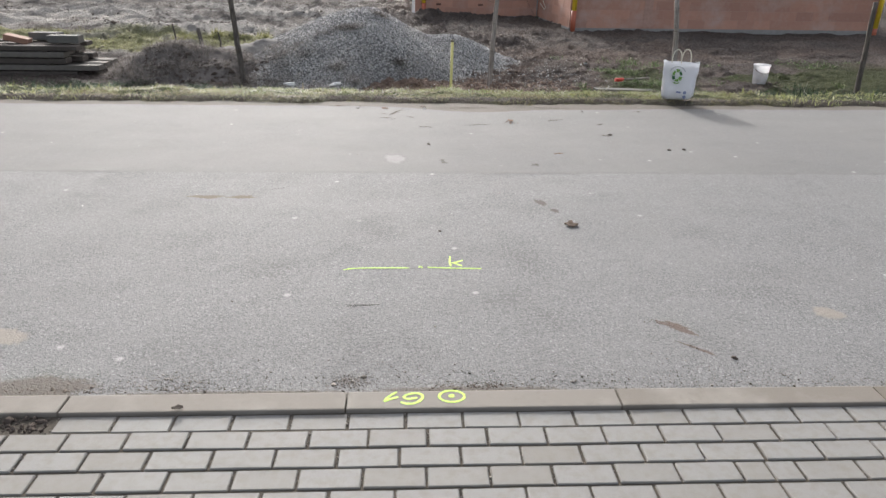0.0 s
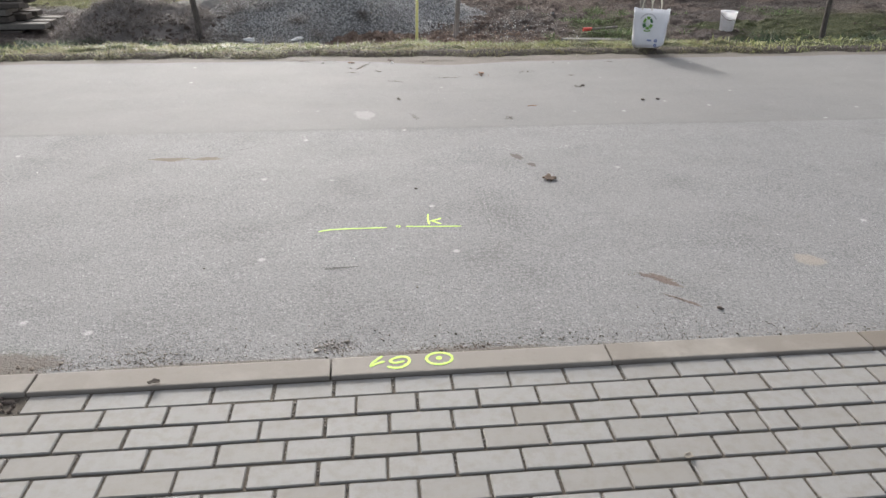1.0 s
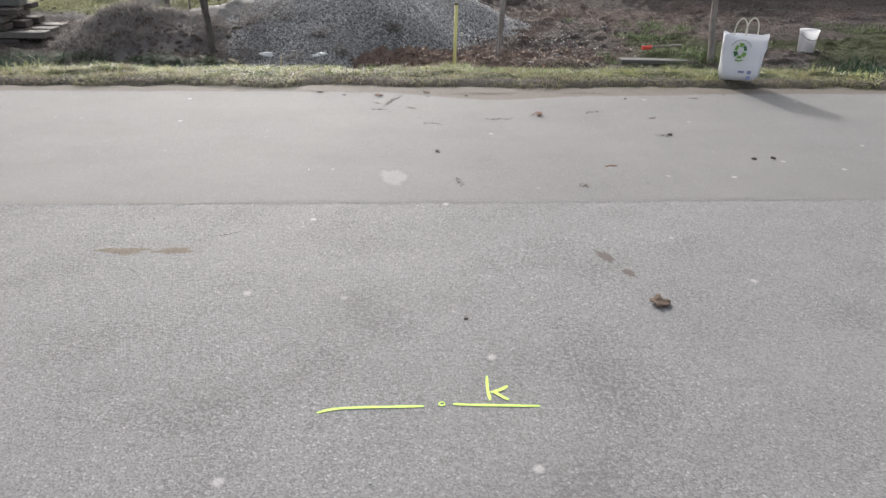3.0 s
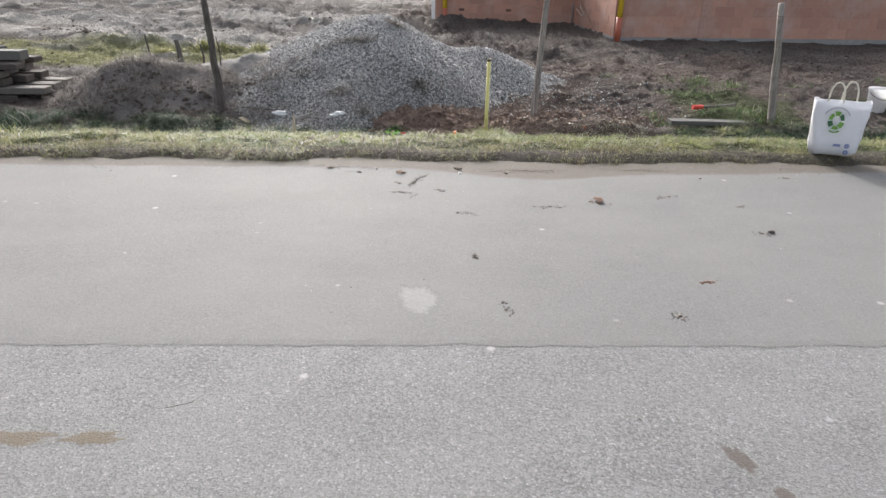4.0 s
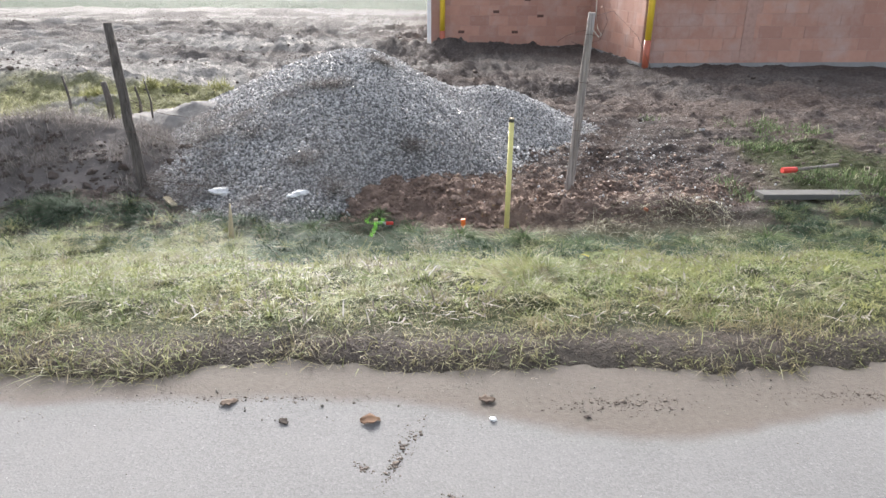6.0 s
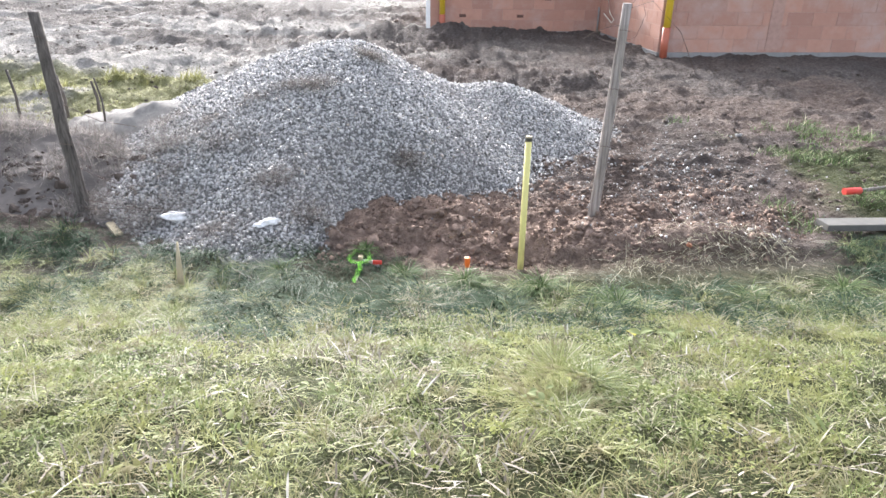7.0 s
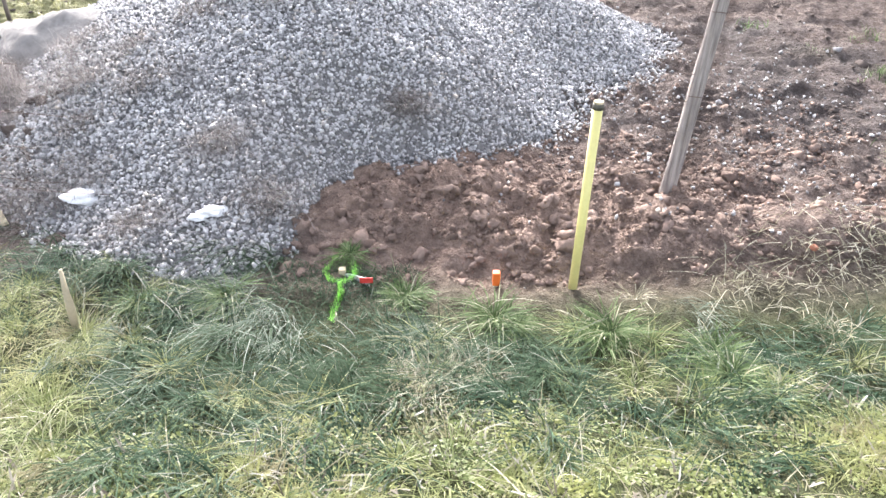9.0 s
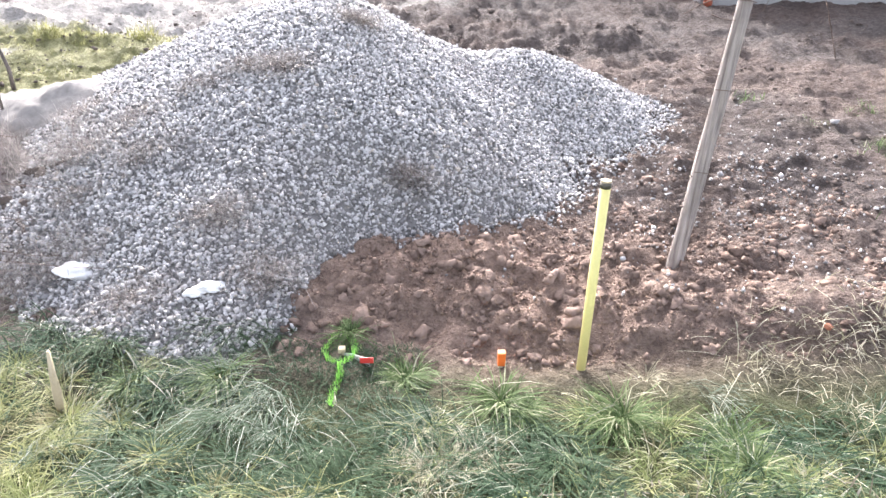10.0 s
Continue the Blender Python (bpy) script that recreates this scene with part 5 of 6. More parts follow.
for li, (h, material, x1) in enumerate(layers):
    for j, yy in enumerate((12.65, 13.0, 13.35)):
        beam(x1 - 3.2 + rnd.uniform(-0.1, 0.1), x1 + rnd.uniform(-0.12, 0.1), yy + rnd.uniform(-0.04, 0.04), z, 0.24, h - 0.02, material, rnd.uniform(-2, 2), "long dark weathered beam in a stack" if material is M_BEAM_DARK else "long grey weathered beam in a stack")
    z += h
    for bx in (-6.3, -7.8):
        if li < 4:
            batten = part("batten", boxed(bx - 0.04, bx + 0.04, 12.53, 13.47, z - 0.019, z, 0.002), M_BEAM_DARK)
            tagged(batten, "thin batten between the layers of stacked beams", "batten", group="stack of beams")
for x1, yy in ((-5.8, 12.9), (-6.35, 13.2)):
    beam(x1 - 0.55, x1, yy, z, 0.24, 0.13, M_CONCRETE, rnd.uniform(-8, 8), "short pale concrete block on the beam stack")
ob = part("roof_tile", boxed(-0.2, 0.2, -0.13, 0.13, 0, 0.1, 0.012), plain("terracotta_scrap", (0.27, 0.15, 0.105), 0.85))
ob.matrix_world = pose(-6.95, 12.95, z, 0, 14, 10)
tagged(ob, "broken terracotta block on the beam stack", "block")

# ---- short stakes behind the heap ----
for i, (cx, cy, h, r) in enumerate(((-4.28, 14.92, 0.52, 0.05), (-4.75, 14.8, 0.6, 0.02), (-3.9, 15.0, 0.4, 0.02), (-3.2, 13.6, 0.45, 0.012))):
    cz = max(float(land(cx, cy)), float(sand_height(cx, cy)))
    st = thing("stake", "short dark old stake standing in rough ground", "stake", (cx, cy, cz), group="short old stakes")
    part("wood", tube([(0, 0, -0.1), (0.01, 0, h * 0.5), (-0.03, 0, h)], [r, r * 0.9, r * 0.7], 8, 0.3, i), M_POST_DARK, st)

# ---- shopping bag ----
bag = thing("tote_bag", "white tote bag with green recycling print, standing on the verge", "bag", (3.24, 7.865, 0.04), turn=(0, 0, -24))


def bag_body():
    bm = bmesh.new()
    rnd = random.Random(3)
    levels = 9
    rings = []
    for i in range(levels):
        f = i / (levels - 1)
        w, d = 0.168 + 0.032 * f, 0.085 - 0.045 * f
        if i == 0:
            w, d = 0.14, 0.06
        ring = []
        n = 28
        for s in range(n):
            t = 2 * math.pi * s / n
            cx, cy = math.copysign(abs(math.cos(t)) ** 0.35, math.cos(t)), math.copysign(abs(math.sin(t)) ** 0.6, math.sin(t))
            k = 0.008 * math.sin(7 * t + 5 * f) * (1 - f) + 0.012 * noise.noise(Vector((5 * math.cos(t), 5 * math.sin(t), 6 * f))) + rnd.uniform(-0.003, 0.003)
            ring.append(bm.verts.new((w * cx + k, d * cy + k, 0.43 * f + (0.01 * math.sin(3 * t) if i else 0.012 * (1 + math.cos(t))))))
        rings.append(ring)
    for r0, r1 in zip(rings, rings[1:]):
        for s in range(len(r0)):
            bm.faces.new((r0[s], r0[(s + 1) % len(r0)], r1[(s + 1) % len(r0)], r1[s])).smooth = True
    bm.faces.new(rings[0][::-1])
    bm.normal_update()
    bmesh.ops.solidify(bm, geom=bm.faces[:], thickness=0.003)
    return bm


part("body", bag_body(), M_BAG, bag)


def flat_strip(points, width, y, thick=0.003):
    """A flat band along points (x, z), standing in the plane y."""
    bm = bmesh.new()
    n = len(points)
    vs = []
    for i, p in enumerate(points):
        d = (Vector(points[min(i + 1, n - 1)]) - Vector(points[max(i - 1, 0)])).normalized()
        q = Vector((-d.y, d.x)) * width / 2
        vs.append([bm.verts.new((p[0] + q.x, y, p[1] + q.y)), bm.verts.new((p[0] - q.x, y, p[1] - q.y))])
    for a, b in zip(vs, vs[1:]):
        bm.faces.new((a[0], b[0], b[1], a[1]))
    bm.normal_update()
    bmesh.ops.solidify(bm, geom=bm.faces[:], thickness=thick)
    return bm


for yy, dx in ((-0.04, -0.055), (0.04, 0.045)):
    loop = [(dx + 0.052 * math.cos(t), 0.43 + 0.14 * max(0, math.sin(t)) ** 0.8) for t in np.linspace(math.pi, 0, 13)]
    part("handle", flat_strip([(loop[0][0], 0.37)] + loop + [(loop[-1][0], 0.37)], 0.012, yy), M_STRAP, bag, "cream carrying strap")
face = -0.068
for k in range(6):
    a0 = math.pi / 2 + k * math.pi / 3
    arc = [(-0.025 + 0.042 * math.cos(a0 + t), 0.285 + 0.056 * math.sin(a0 + t)) for t in np.linspace(-0.45, 0.35 + 0.1 * (k % 2), 6)]
    part("emblem", flat_strip(arc, 0.034 - 0.008 * (k % 2), face - 0.006, 0.002), (M_PRINT_GREEN, M_PRINT_GREEN, M_PRINT_DARK)[k % 3], bag, "green recycling arrow")
part("emblem_bar", flat_strip([(-0.06, 0.205), (-0.025, 0.195), (0.01, 0.207)], 0.012, face - 0.012, 0.002), M_PRINT_GREEN, bag, "green band under the emblem")
part("print_arc", flat_strip([(-0.025 + 0.09 * math.cos(t), 0.30 + 0.085 * math.sin(t)) for t in np.linspace(2.8, 0.35, 12)], 0.01, face - 0.004, 0.002), M_PRINT_GREY, bag, "grey arc of small print")
part("print_bar", flat_strip([(-0.01, 0.10), (0.04, 0.10)], 0.02, face - 0.024, 0.002), M_PRINT_BLUE, bag, "blue print bar")
for zz in (0.10, 0.05):
    part("print_dot", flat_strip([(0.085 + 0.011 * math.cos(t), zz + 0.011 * math.sin(t)) for t in np.linspace(0, 2 * math.pi, 12)], 0.016, face - 0.024, 0.002), M_PRINT_BLUE, bag, "round blue print")

# ---- bucket ----
bucket = thing("bucket", "dirty white plastic bucket standing beyond the ditch", "bucket", (6.5, 12.3, float(land(6.5, 12.3)) + 0.0))
bm = bmesh.new()
prof = [(0.118, 0.0), (0.140, 0.31), (0.149, 0.31), (0.149, 0.335)]
rings = [[bm.verts.new((r * math.cos(2 * math.pi * s / 24), r * math.sin(2 * math.pi * s / 24), zz)) for s in range(24)] for r, zz in prof]
for r0, r1 in zip(rings, rings[1:]):
    for s in range(24):
        bm.faces.new((r0[s], r0[(s + 1) % 24], r1[(s + 1) % 24], r1[s])).smooth = True
bm.faces.new(rings[0][::-1])
part("shell", bm, M_BUCKET, bucket)
part("bail", tube([(-0.15 * math.cos(t), -0.15 * math.sin(t), 0.29 - 0.10 * math.sin(t)) for t in np.linspace(0, math.pi, 14)], 0.004, 6), M_RUST, bucket, "thin wire bail")


# ---- paint marks, stains and litter on the road ----
def stroke(points, width, z, seed=0, thick=0.0008):
    """A flat painted stroke with round ends, its width a little uneven."""
    rnd = random.Random(seed)
    bm = bmesh.new()
    n = len(points)
    vs = []
    for i, p in enumerate(points):
        d = (Vector(points[min(i + 1, n - 1)]) - Vector(points[max(i - 1, 0)])).normalized()
        k = width / 2 * rnd.uniform(0.85, 1.15) * (0.6 if i in (0, n - 1) else 1)
        q = Vector((-d.y, d.x)) * k
        vs.append([bm.verts.new((p[0] + q.x, p[1] + q.y, z)), bm.verts.new((p[0] - q.x, p[1] - q.y, z))])
    for a, b in zip(vs, vs[1:]):
        bm.faces.new((a[0], a[1], b[1], b[0]))
    bm.normal_update()
    bmesh.ops.solidify(bm, geom=bm.faces[:], thickness=thick)
    return bm


def path_of(points, n=14):
    """Points evenly along a bent line."""
    p = np.array(points, float)
    for _ in range(3):      # cut the corners
        p = np.concatenate([p[:1], np.stack([0.75 * p[:-1] + 0.25 * p[1:], 0.25 * p[:-1] + 0.75 * p[1:]], 1).reshape(-1, 2), p[-1:]])
    s = np.concatenate([[0], np.cumsum(np.linalg.norm(np.diff(p, axis=0), axis=1))])
    t = np.linspace(0, s[-1], n)
    return [(float(np.interp(v, s, p[:, 0])), float(np.interp(v, s, p[:, 1]))) for v in t]


line = thing("road_marking", "sprayed yellow-green survey line with the letter k on asphalt", "marking")
part("stroke", stroke(path_of([(-0.253, 3.270), (-0.206, 3.290), (-0.103, 3.294), (0.099, 3.292)]), 0.0105, 0.0018, 1), M_PAINT, line)
part("stroke", stroke(path_of([(0.198, 3.300), (0.260, 3.293), (0.489, 3.280)]), 0.0105, 0.0018, 2), M_PAINT, line)
part("dot", stroke([(0.160 + 0.010 * math.cos(t), 3.302 + 0.009 * math.sin(t)) for t in np.linspace(0, 6.28, 12)], 0.006, 0.0018, 3), M_PAINT, line)
part("stroke", stroke(path_of([(0.328, 3.448), (0.321, 3.375), (0.325, 3.315)], 8), 0.011, 0.0018, 4), M_PAINT, line)
part("stroke", stroke(path_of([(0.394, 3.389), (0.365, 3.367), (0.331, 3.356)], 8), 0.012, 0.0020, 5), M_PAINT, line)
part("stroke", stroke(path_of([(0.339, 3.364), (0.359, 3.340), (0.387, 3.315)], 8), 0.012, 0.0022, 6), M_PAINT, line)
mark = thing("kerb_marking", "sprayed yellow-green 61 and a ringed dot on the kerb", "marking")
part("ring", stroke([(0.259 + 0.047 * math.cos(t), 2.069 + 0.035 * math.sin(t)) for t in np.linspace(0, 6.28, 40)], 0.0105, 0.0472, 7), M_PAINT, mark)
part("dot", stroke([(0.258 + 0.008 * math.cos(t), 2.071 + 0.006 * math.sin(t)) for t in np.linspace(0, 6.28, 14)], 0.009, 0.0472, 8), M_PAINT, mark)
part("digit", stroke(path_of([(0.053, 2.100), (0.021, 2.069), (0.004, 2.037), (0.027, 2.055), (0.060, 2.068)], 22), 0.011, 0.0472, 9), M_PAINT, mark)
six = [(0.069, 2.037), (0.091, 2.025), (0.121, 2.027), (0.144, 2.047), (0.153, 2.071), (0.139, 2.090), (0.113, 2.091), (0.086, 2.079), (0.078, 2.064), (0.096, 2.053), (0.131, 2.063)]
part("digit", stroke(path_of(six, 40), 0.011, 0.0472, 10), M_PAINT, mark)


def blot(name, cx, cy, rx, ry, z, thick, seed, material, label, turn=0.0, rough=0.6, category="stain"):
    """A thin uneven patch lying on the road, thickest in its middle."""
    bm = bmesh.new()
    n, rings = 40, 6
    rnd = random.Random(seed)
    ph = [rnd.uniform(0, 6.28) for _ in range(5)]
    film = bm.verts.layers.float.new("film")
    centre = bm.verts.new((0, 0, thick))
    centre[film] = 0.75
    prev = None
    for k in range(1, rings + 1):
        f = k / rings
        ring = []
        for s in range(n):
            t = 2 * math.pi * s / n
            w = 1 + rough * (0.30 * math.sin(2 * t + ph[0]) + 0.22 * math.sin(3 * t + ph[1]) + 0.16 * math.sin(5 * t + ph[2]) + 0.12 * math.sin(9 * t + ph[3]) + 0.1 * rnd.uniform(-1, 1))
            h = 0.0005 + thick * 0.6 * (1 - f ** 2)
            ring.append(bm.verts.new((rx * 1.25 * f * w * math.cos(t), ry * 1.25 * f * w * math.sin(t), h)))
            ring[-1][film] = 0.75 * (1 - f ** 2)
        for s in range(n):
            if prev:
                bm.faces.new((prev[s], ring[s], ring[(s + 1) % n], prev[(s + 1) % n])).smooth = True
            else:
                bm.faces.new((centre, ring[s], ring[(s + 1) % n])).smooth = True
        prev = ring
    ob = part(name, bm, material)
    ob.matrix_world = pose(cx, cy, z, 0, 0, turn)
    return tagged(ob, label, category)


def mud_trail(cx, cy, rx, ry, turn, seed, material, n=46, size=0.8):
    """Crumbs of mud lying close together, larger in the middle."""
    rng = np.random.default_rng(seed)
    u = np.clip(rng.normal(0, 0.5, (n, 2)), -1.1, 1.1)
    sz = 0.0030 * size * rng.lognormal(0, 0.5, n) * (1.25 - 0.5 * np.linalg.norm(u, axis=1))
    me = scatter_rocks("mud_crumbs", np.stack([u[:, 0] * rx, u[:, 1] * ry, sz * 0.1], -1), sz * (1.3 + min(rx, 0.1) * 5), seed, 0.4)
    ob = part("mud_crumbs", me, material)
    ob.matrix_world = pose(cx, cy, 0.0, 0, 0, turn)
    return tagged(ob, "crumbled trail of mud off a tyre", "mud", kind="stuff")


blot("pale_spill", -0.021, 5.421, 0.075, 0.15, 0.0, 0.0015, 4, S_PALE, "pale dried spill on the asphalt", 10, 0.4)
blot("mud_film", -1.054, 4.454, 0.10, 0.030, 0.0, 0.0015, 5, S_FILM, "flat film of dried olive mud on the asphalt", 8, 0.7)
blot("mud_film", -1.300, 4.458, 0.15, 0.028, 0.0, 0.0015, 6, S_FILM, "flat film of dried olive mud on the asphalt", -5, 0.8)
blot("dirt_smear", 1.002, 4.348, 0.030, 0.075, 0.0, 0.0015, 7, S_SMEAR, "dark dirt smear shaped like a footprint", 14, 0.5)
blot("dirt_smear", 1.069, 4.187, 0.022, 0.05, 0.0, 0.0015, 8, S_SMEAR, "dark dirt smear shaped like a footprint", 20, 0.5)
for i, (cx, cy, r) in enumerate(((-0.114, 4.761, 0.022), (0.029, 4.402, 0.018), (-0.242, 4.280, 0.020), (0.624, 4.788, 0.018), (-1.548, 5.928, 0.02), (-0.937, 6.221, 0.016), (0.639, 6.102, 0.014), (1.788, 4.626, 0.016), (-1.842, 3.904, 0.016))):
    blot("pale_speck", cx, cy, r * 0.7, r * 0.5, 0.0, 0.0015, 20 + i, S_FLECK, "small pale fleck stuck to the asphalt", i * 40, 0.5)
blot("mud_film", 1.33, 2.645, 0.085, 0.034, 0.0, 0.0015, 12, S_MUD, "smear of reddish mud pressed onto the asphalt", -34, 0.8)
mud_trail(1.30, 2.665, 0.12, 0.035, -30, 8, M_MUD, 80, 0.5)
blot("mud_film", 1.36, 2.455, 0.07, 0.012, 0.0, 0.0015, 13, S_MUD, "smear of reddish mud pressed onto the asphalt", -42, 0.8)
mud_trail(1.342, 2.467, 0.09, 0.02, -40, 9, M_MUD, 30, 0.5)
blot("ochre_spot", 2.123, 2.766, 0.075, 0.06, 0.0, 0.0015, 10, S_OCHRE, "ochre dust spot on the road", 0, 0.3)
blot("ochre_spot", -1.670, 2.602, 0.12, 0.07, 0.0, 0.0015, 11, S_OCHRE, "ochre dust spot on the road", 0, 0.3)
for i, (cx, cy, rx, ry, m) in enumerate(((1.119, 6.784, 0.09, 0.05, M_MUD_RED), (1.592, 6.888, 0.10, 0.03, M_MUD), (0.772, 6.679, 0.12, 0.035, M_MUD), (0.277, 6.556, 0.07, 0.03, M_MUD), (0.112, 6.998, 0.06, 0.025, M_MUD),
                                         (-0.033, 7.252, 0.03, 0.15, M_MUD), (0.375, 5.338, 0.025, 0.09, M_MUD), (1.965, 6.256, 0.07, 0.04, M_MUD), (1.126, 5.262, 0.04, 0.035, M_MUD), (-0.140, 6.950, 0.09, 0.02, M_MUD), (1.388, 5.614, 0.07, 0.012, M_MUD_RED), (2.035, 6.719, 0.05, 0.02, M_MUD), (2.617, 7.339, 0.06, 0.03, M_MUD))):
    mud_trail(cx, cy, rx, ry * 1.3, (-20, 15, 5, -10, -25, -22, 10, 30, 0, -15, 10, 20, 0)[i], 30 + i, m)
mud_trail(-0.06, 7.21, 0.035, 0.21, -18, 93, M_MUD, 210, 0.62)
mud_trail(-0.175, 7.15, 0.045, 0.022, -40, 94, M_MUD, 50, 0.7)
mud_trail(0.269, 5.902, 0.022, 0.05, 10, 95, M_MUD, 40, 0.7)
mud_trail(0.75, 7.47, 0.34, 0.07, 0, 96, M_MUD, 420, 0.55)
mud_trail(1.6, 7.5, 0.4, 0.05, 0, 97, M_MUD, 260, 0.5)
mud_trail(-0.6, 7.53, 0.5, 0.04, 0, 98, M_MUD, 220, 0.5)


for i, (cx, cy, rx, ry) in enumerate(((0.308, 2.15, 0.5, 0.05), (1.143, 2.135, 0.5, 0.034), (-0.624, 2.145, 0.6, 0.04), (1.983, 2.13, 0.5, 0.03), (-1.35, 2.2, 0.28, 0.09))):
    blot("kerb_dirt", cx, cy, rx, ry, 0.0, 0.0015, 80 + i, S_KERB, "brown dirt washed against the kerb", 0, 0.5, "dirt")
for i, (cx, cy, rx, ry, n) in enumerate(((-1.262, 2.196, 0.24, 0.05, 420), (-0.138, 2.242, 0.11, 0.06, 240), (0.370, 2.191, 0.26, 0.04, 320), (-0.85, 2.26, 0.22, 0.07, 130), (-0.779, 2.195, 0.2, 0.04, 90), (0.986, 2.149, 0.3, 0.02, 90))):
    mud_trail(cx, cy, rx, ry, 0, 60 + i, M_GRIT if i % 2 else M_MUD, n * 3, 0.42)


def clod_at(cx, cy, r, seed, material, label):
    bm = bmesh.new()
    bmesh.ops.create_icosphere(bm, subdivisions=3, radius=r)
    for v in bm.verts:
        k = 1 + 0.7 * noise.noise(v.co / r * 1.1 + Vector((seed * 3.1, 0, 0))) + 0.3 * noise.noise(v.co / r * 3.0 + Vector((0, seed * 2.3, 0)))
        v.co = Vector((v.co.x * 1.25, v.co.y, v.co.z * 0.6)) * k
    ob = part("clod", bm, material)
    ob.location = (cx, cy, r * 0.45)
    tagged(ob, label, "clod", group="clods on the road")


for i, (cx, cy, r) in enumerate(((1.485, 2.377, 0.018), (2.401, 5.735, 0.022), (2.540, 5.746, 0.022), (0.286, 3.823, 0.012), (2.017, 6.266, 0.025), (0.596, 7.393, 0.014))):
    clod_at(cx, cy, r * 0.55, i, M_CLOD_DARK, "dark crumb of earth lying on the road")
clod_at(0.261, 7.385, 0.010, 91, M_WHITE, "small white pebble on the road edge")
clod_at(0.745, 1.983, 0.009, 92, M_WHITE, "small white pebble by the kerb")


def leaf_at(cx, cy, size, turn, seed, material, z=0.003, broad=0.36):
    bm = bmesh.new()
    rnd = random.Random(seed)
    rows = []
    for i in range(7):
        f = i / 6
        w = size * broad * math.sin(math.pi * min(max(f, 0.06), 0.95)) ** 0.7
        lobe = [rnd.uniform(0.65, 1.3), rnd.uniform(0.65, 1.3)]
        rows.append([bm.verts.new((s * w * lobe[s > 0], (f - 0.5) * size, abs(s) ** 1.5 * w * rnd.uniform(-0.1, 0.45) + 0.12 * size * (f - 0.4) ** 2 + rnd.uniform(0, 0.09) * size)) for s in (-1, -0.5, 0, 0.5, 1)])
    for a, b in zip(rows, rows[1:]):
        for k in range(4):
            bm.faces.new((a[k], a[k + 1], b[k + 1], b[k])).smooth = True
    bm.normal_update()
    bmesh.ops.solidify(bm, geom=bm.faces[:], thickness=0.0012)
    ob = part("dead_leaf", bm, material)
    ob.matrix_world = pose(cx, cy, z, 0, 0, turn)
    tagged(ob, "curled dry brown leaf lying on the road", "leaf", group="dead leaves")


leaf_at(1.121, 3.917, 0.085, 75, 1, M_LEAF, 0.003, 0.5)
leaf_at(-0.167, 7.388, 0.07, 100, 2, M_GOLD_LEAF)
leaf_at(0.251, 7.502, 0.06, 80, 3, M_LEAF)
leaf_at(-0.467, 7.392, 0.042, 40, 7, M_TWIG)
leaf_at(-0.687, 7.508, 0.06, 110, 8, M_LEAF)
leaf_at(0.962, 1.521, 0.035, 130, 4, M_OCHRE, 0.042)
leaf_at(1.129, 6.794, 0.08, 30, 5, M_MUD_RED, 0.01)
leaf_at(-0.728, 2.011, 0.04, 100, 6, M_TWIG, 0.052)
for pts in ([(-0.203, 2.870, 0.004), (-0.125, 2.867, 0.006), (-0.042, 2.873, 0.004)], [(-0.198, 2.856, 0.004), (-0.105, 2.862, 0.005), (-0.073, 2.865, 0.003)], [(-0.879, 4.605, 0.004), (-0.797, 4.625, 0.012), (-0.766, 4.686, 0.004)], [(-0.089, 6.833, 0.004), (-0.036, 6.901, 0.008)]):
    tagged(part("twig", tube(pts, 0.0008, 6), M_TWIG), "thin dark twig lying on the road", "twig", group="twigs on the road")

# ---- pavers ----
PITCH, ROW = 0.2038, 0.0967


def paver_mesh(length):
    bm = boxed(-length / 2 + 0.0047, length / 2 - 0.0047, -0.0437, 0.0437, -0.05, 0.0, 0.0035, 1)
    me = bpy.data.meshes.new("paver")
    bm.to_mesh(me)
    bm.free()
    me.materials.append(M_PAVER)
    return me


FULL, HALF = paver_mesh(PITCH), paver_mesh(PITCH / 2)
rnd = random.Random(12)


def paver_rows():
    for r in range(42):
        y = 1.951 - r * ROW
        start = 0.698 + (0.0, -0.110)[r % 2] - 58 * PITCH - (0.010 + 0.005 * r if r else 0)
        for k in range(112):
            yield r, start + (k + 0.5) * PITCH, y


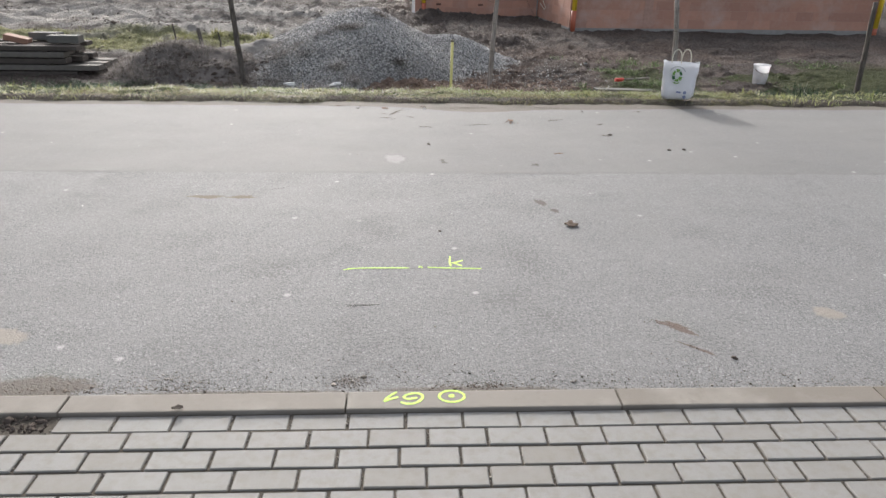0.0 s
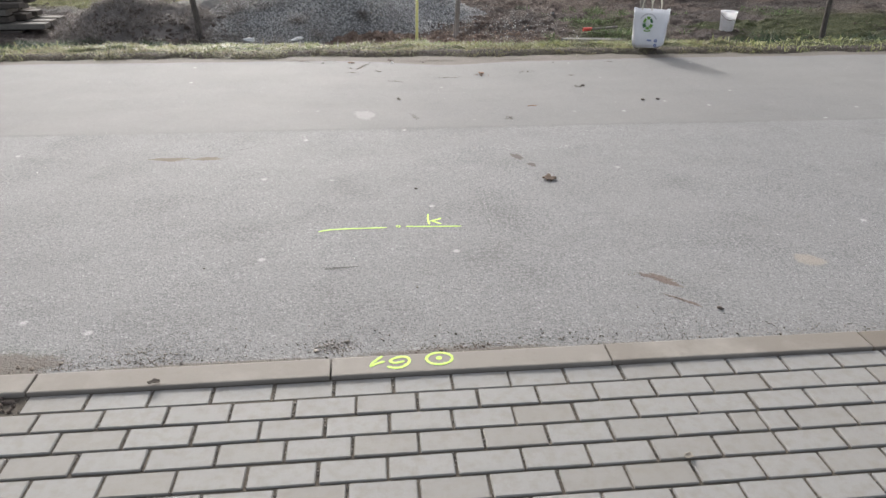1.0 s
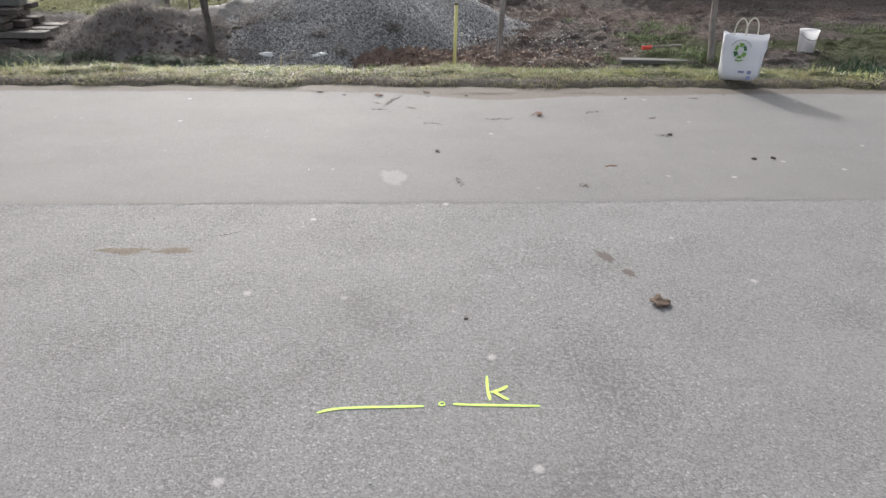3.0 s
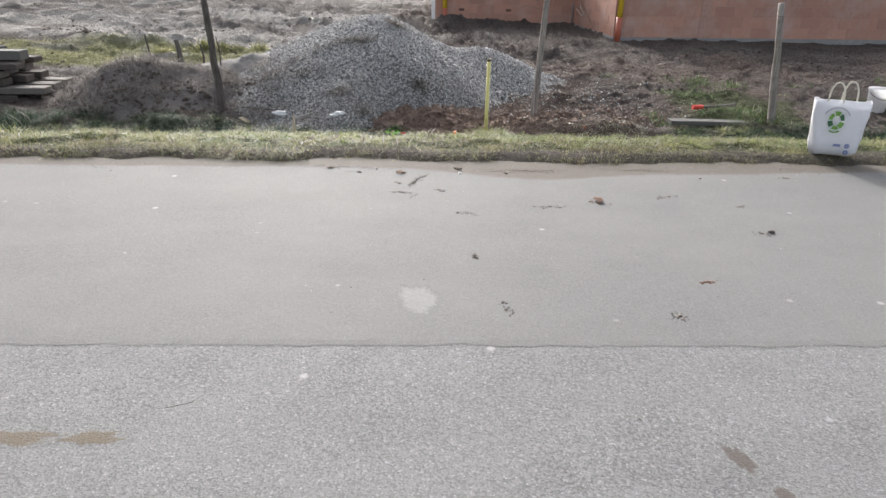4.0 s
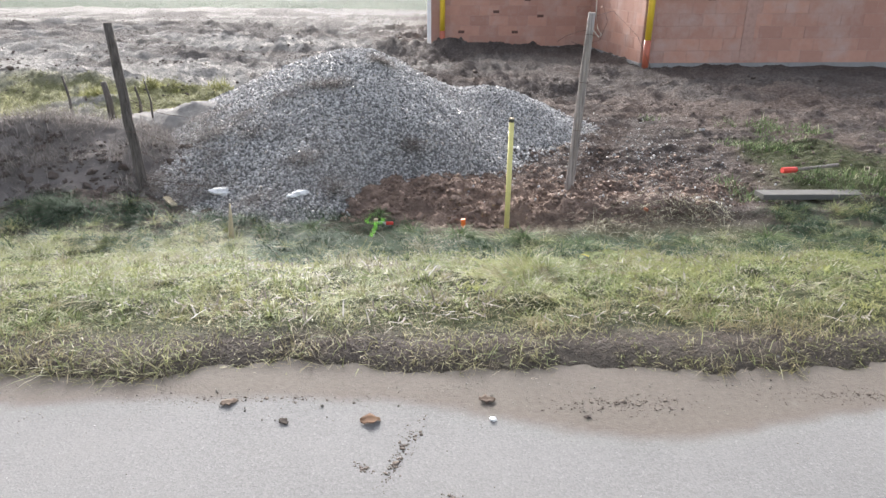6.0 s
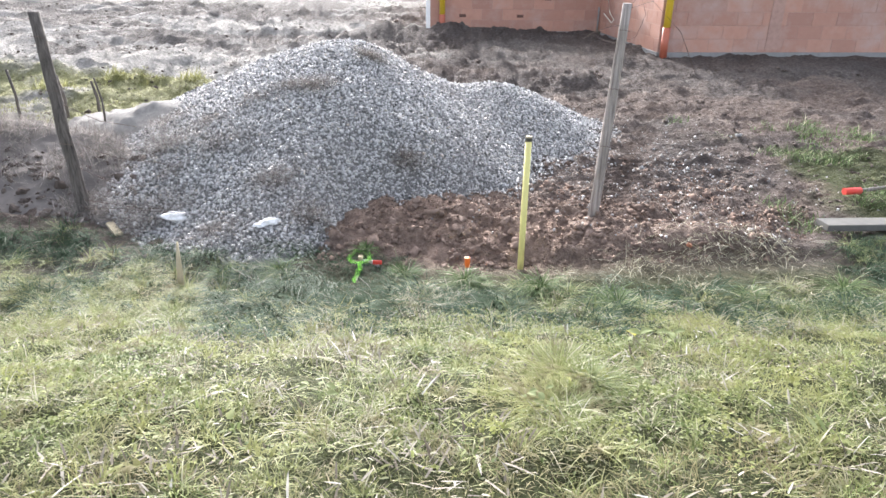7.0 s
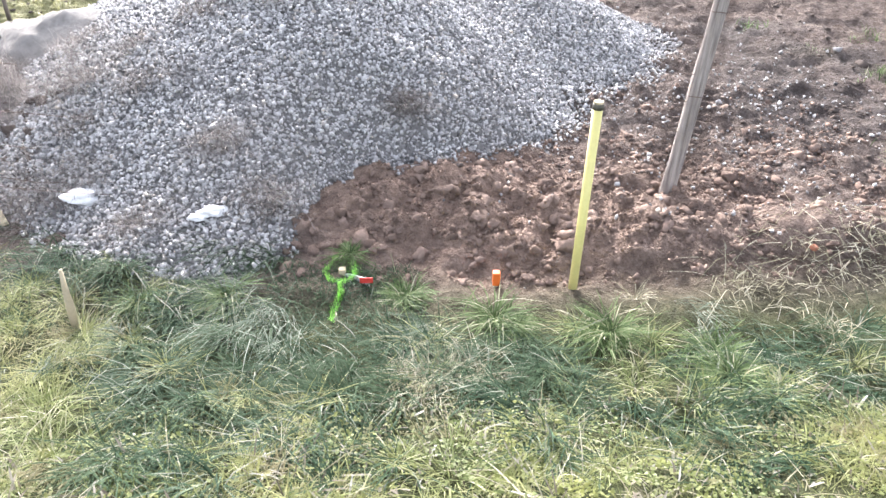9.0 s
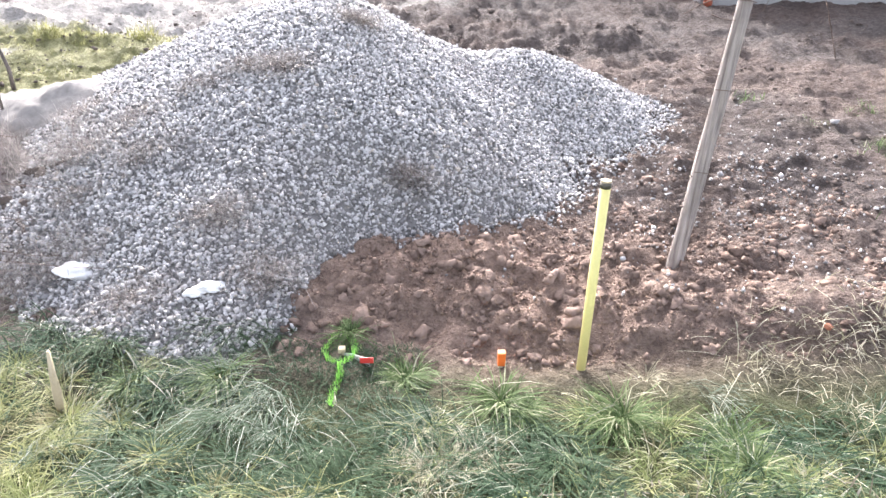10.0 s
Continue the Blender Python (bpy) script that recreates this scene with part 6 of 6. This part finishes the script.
joined = []
for r, x, y in paver_rows():
    if r == 0 and -1.75 < x < -1.12:
        continue
    z = 0.035 + rnd.uniform(-0.0015, 0.0015)
    if r == 0:      # the row beside the kerb has sunk a little
        z -= 0.001 if x > 0.9 else 0.003 if x > -0.1 else 0.004
    split = r == 3 and 1.14 < x < 1.34
    if r < 12 and -1.75 < x < 3.3:
        for me, dx in (((HALF, -PITCH / 4), (HALF, PITCH / 4)) if split else ((FULL, 0.0),)):
            ob = new("paver", me)
            ob.parent = bed
            ob.location = (x + dx + rnd.uniform(-0.0015, 0.002), y + rnd.uniform(-0.0015, 0.0015), z)
            ob.rotation_euler = (rnd.uniform(-0.006, 0.006), rnd.uniform(-0.006, 0.006), rnd.uniform(-0.008, 0.008))
    else:
        joined.append((x, y, z))
hx, hy, e = PITCH / 2 - 0.0047, 0.0437, 0.0035
base_v = np.array([(sx * (hx - i), sy * (hy - i), -i2) for i, i2 in ((0.0, 0.03), (0.0, e), (e, 0.0)) for sx, sy in ((-1, -1), (1, -1), (1, 1), (-1, 1))])
quads4 = np.array([(a + k, a + (k + 1) % 4, a + 4 + (k + 1) % 4, a + 4 + k) for a in (0, 4) for k in range(4)] + [(8, 9, 10, 11)])
J = np.array(joined)
off = (np.arange(len(J)) * len(base_v))[:, None, None]
me = arrays_mesh("pavers", (base_v[None] + J[:, None, :]).reshape(-1, 3), (quads4[None] + off).reshape(-1, 4))
rest = part("pavers", me, M_PAVER, bed, "further grey concrete pavers")
rest["kind"] = "stuff"
rng = np.random.default_rng(501)
px, py = rng.uniform(-1.7, -1.16, 260), rng.uniform(1.91, 1.995, 260)
sz = rng.lognormal(math.log(0.006), 0.5, 260)
tagged(part("loose_soil", scatter_rocks("loose_soil", np.stack([px, py, 0.0278 + sz * 0.2], -1), sz, 502), M_CLOD_DARK), "loose dark soil where a paver is missing", "soil", kind="stuff")
jx, jy = [], []
for r, x, y in paver_rows():
    if r < 7 and -1.7 < x < 2.6:
        n = int(rng.integers(6, 16))
        jx += list(x + PITCH / 2 + rng.normal(0, 0.0028, n))
        jy += list(y + rng.uniform(-0.045, 0.045, n))
sz = rng.lognormal(math.log(0.0021), 0.35, len(jx))
jz = 0.0295 + rng.uniform(0, 0.0025, len(jx))
tagged(part("joint_grit", scatter_rocks("joint_grit", np.stack([np.array(jx), np.array(jy), jz], -1), sz, 504), M_GRIT), "coarse sand grains lying in the paver joints", "grit", kind="stuff")
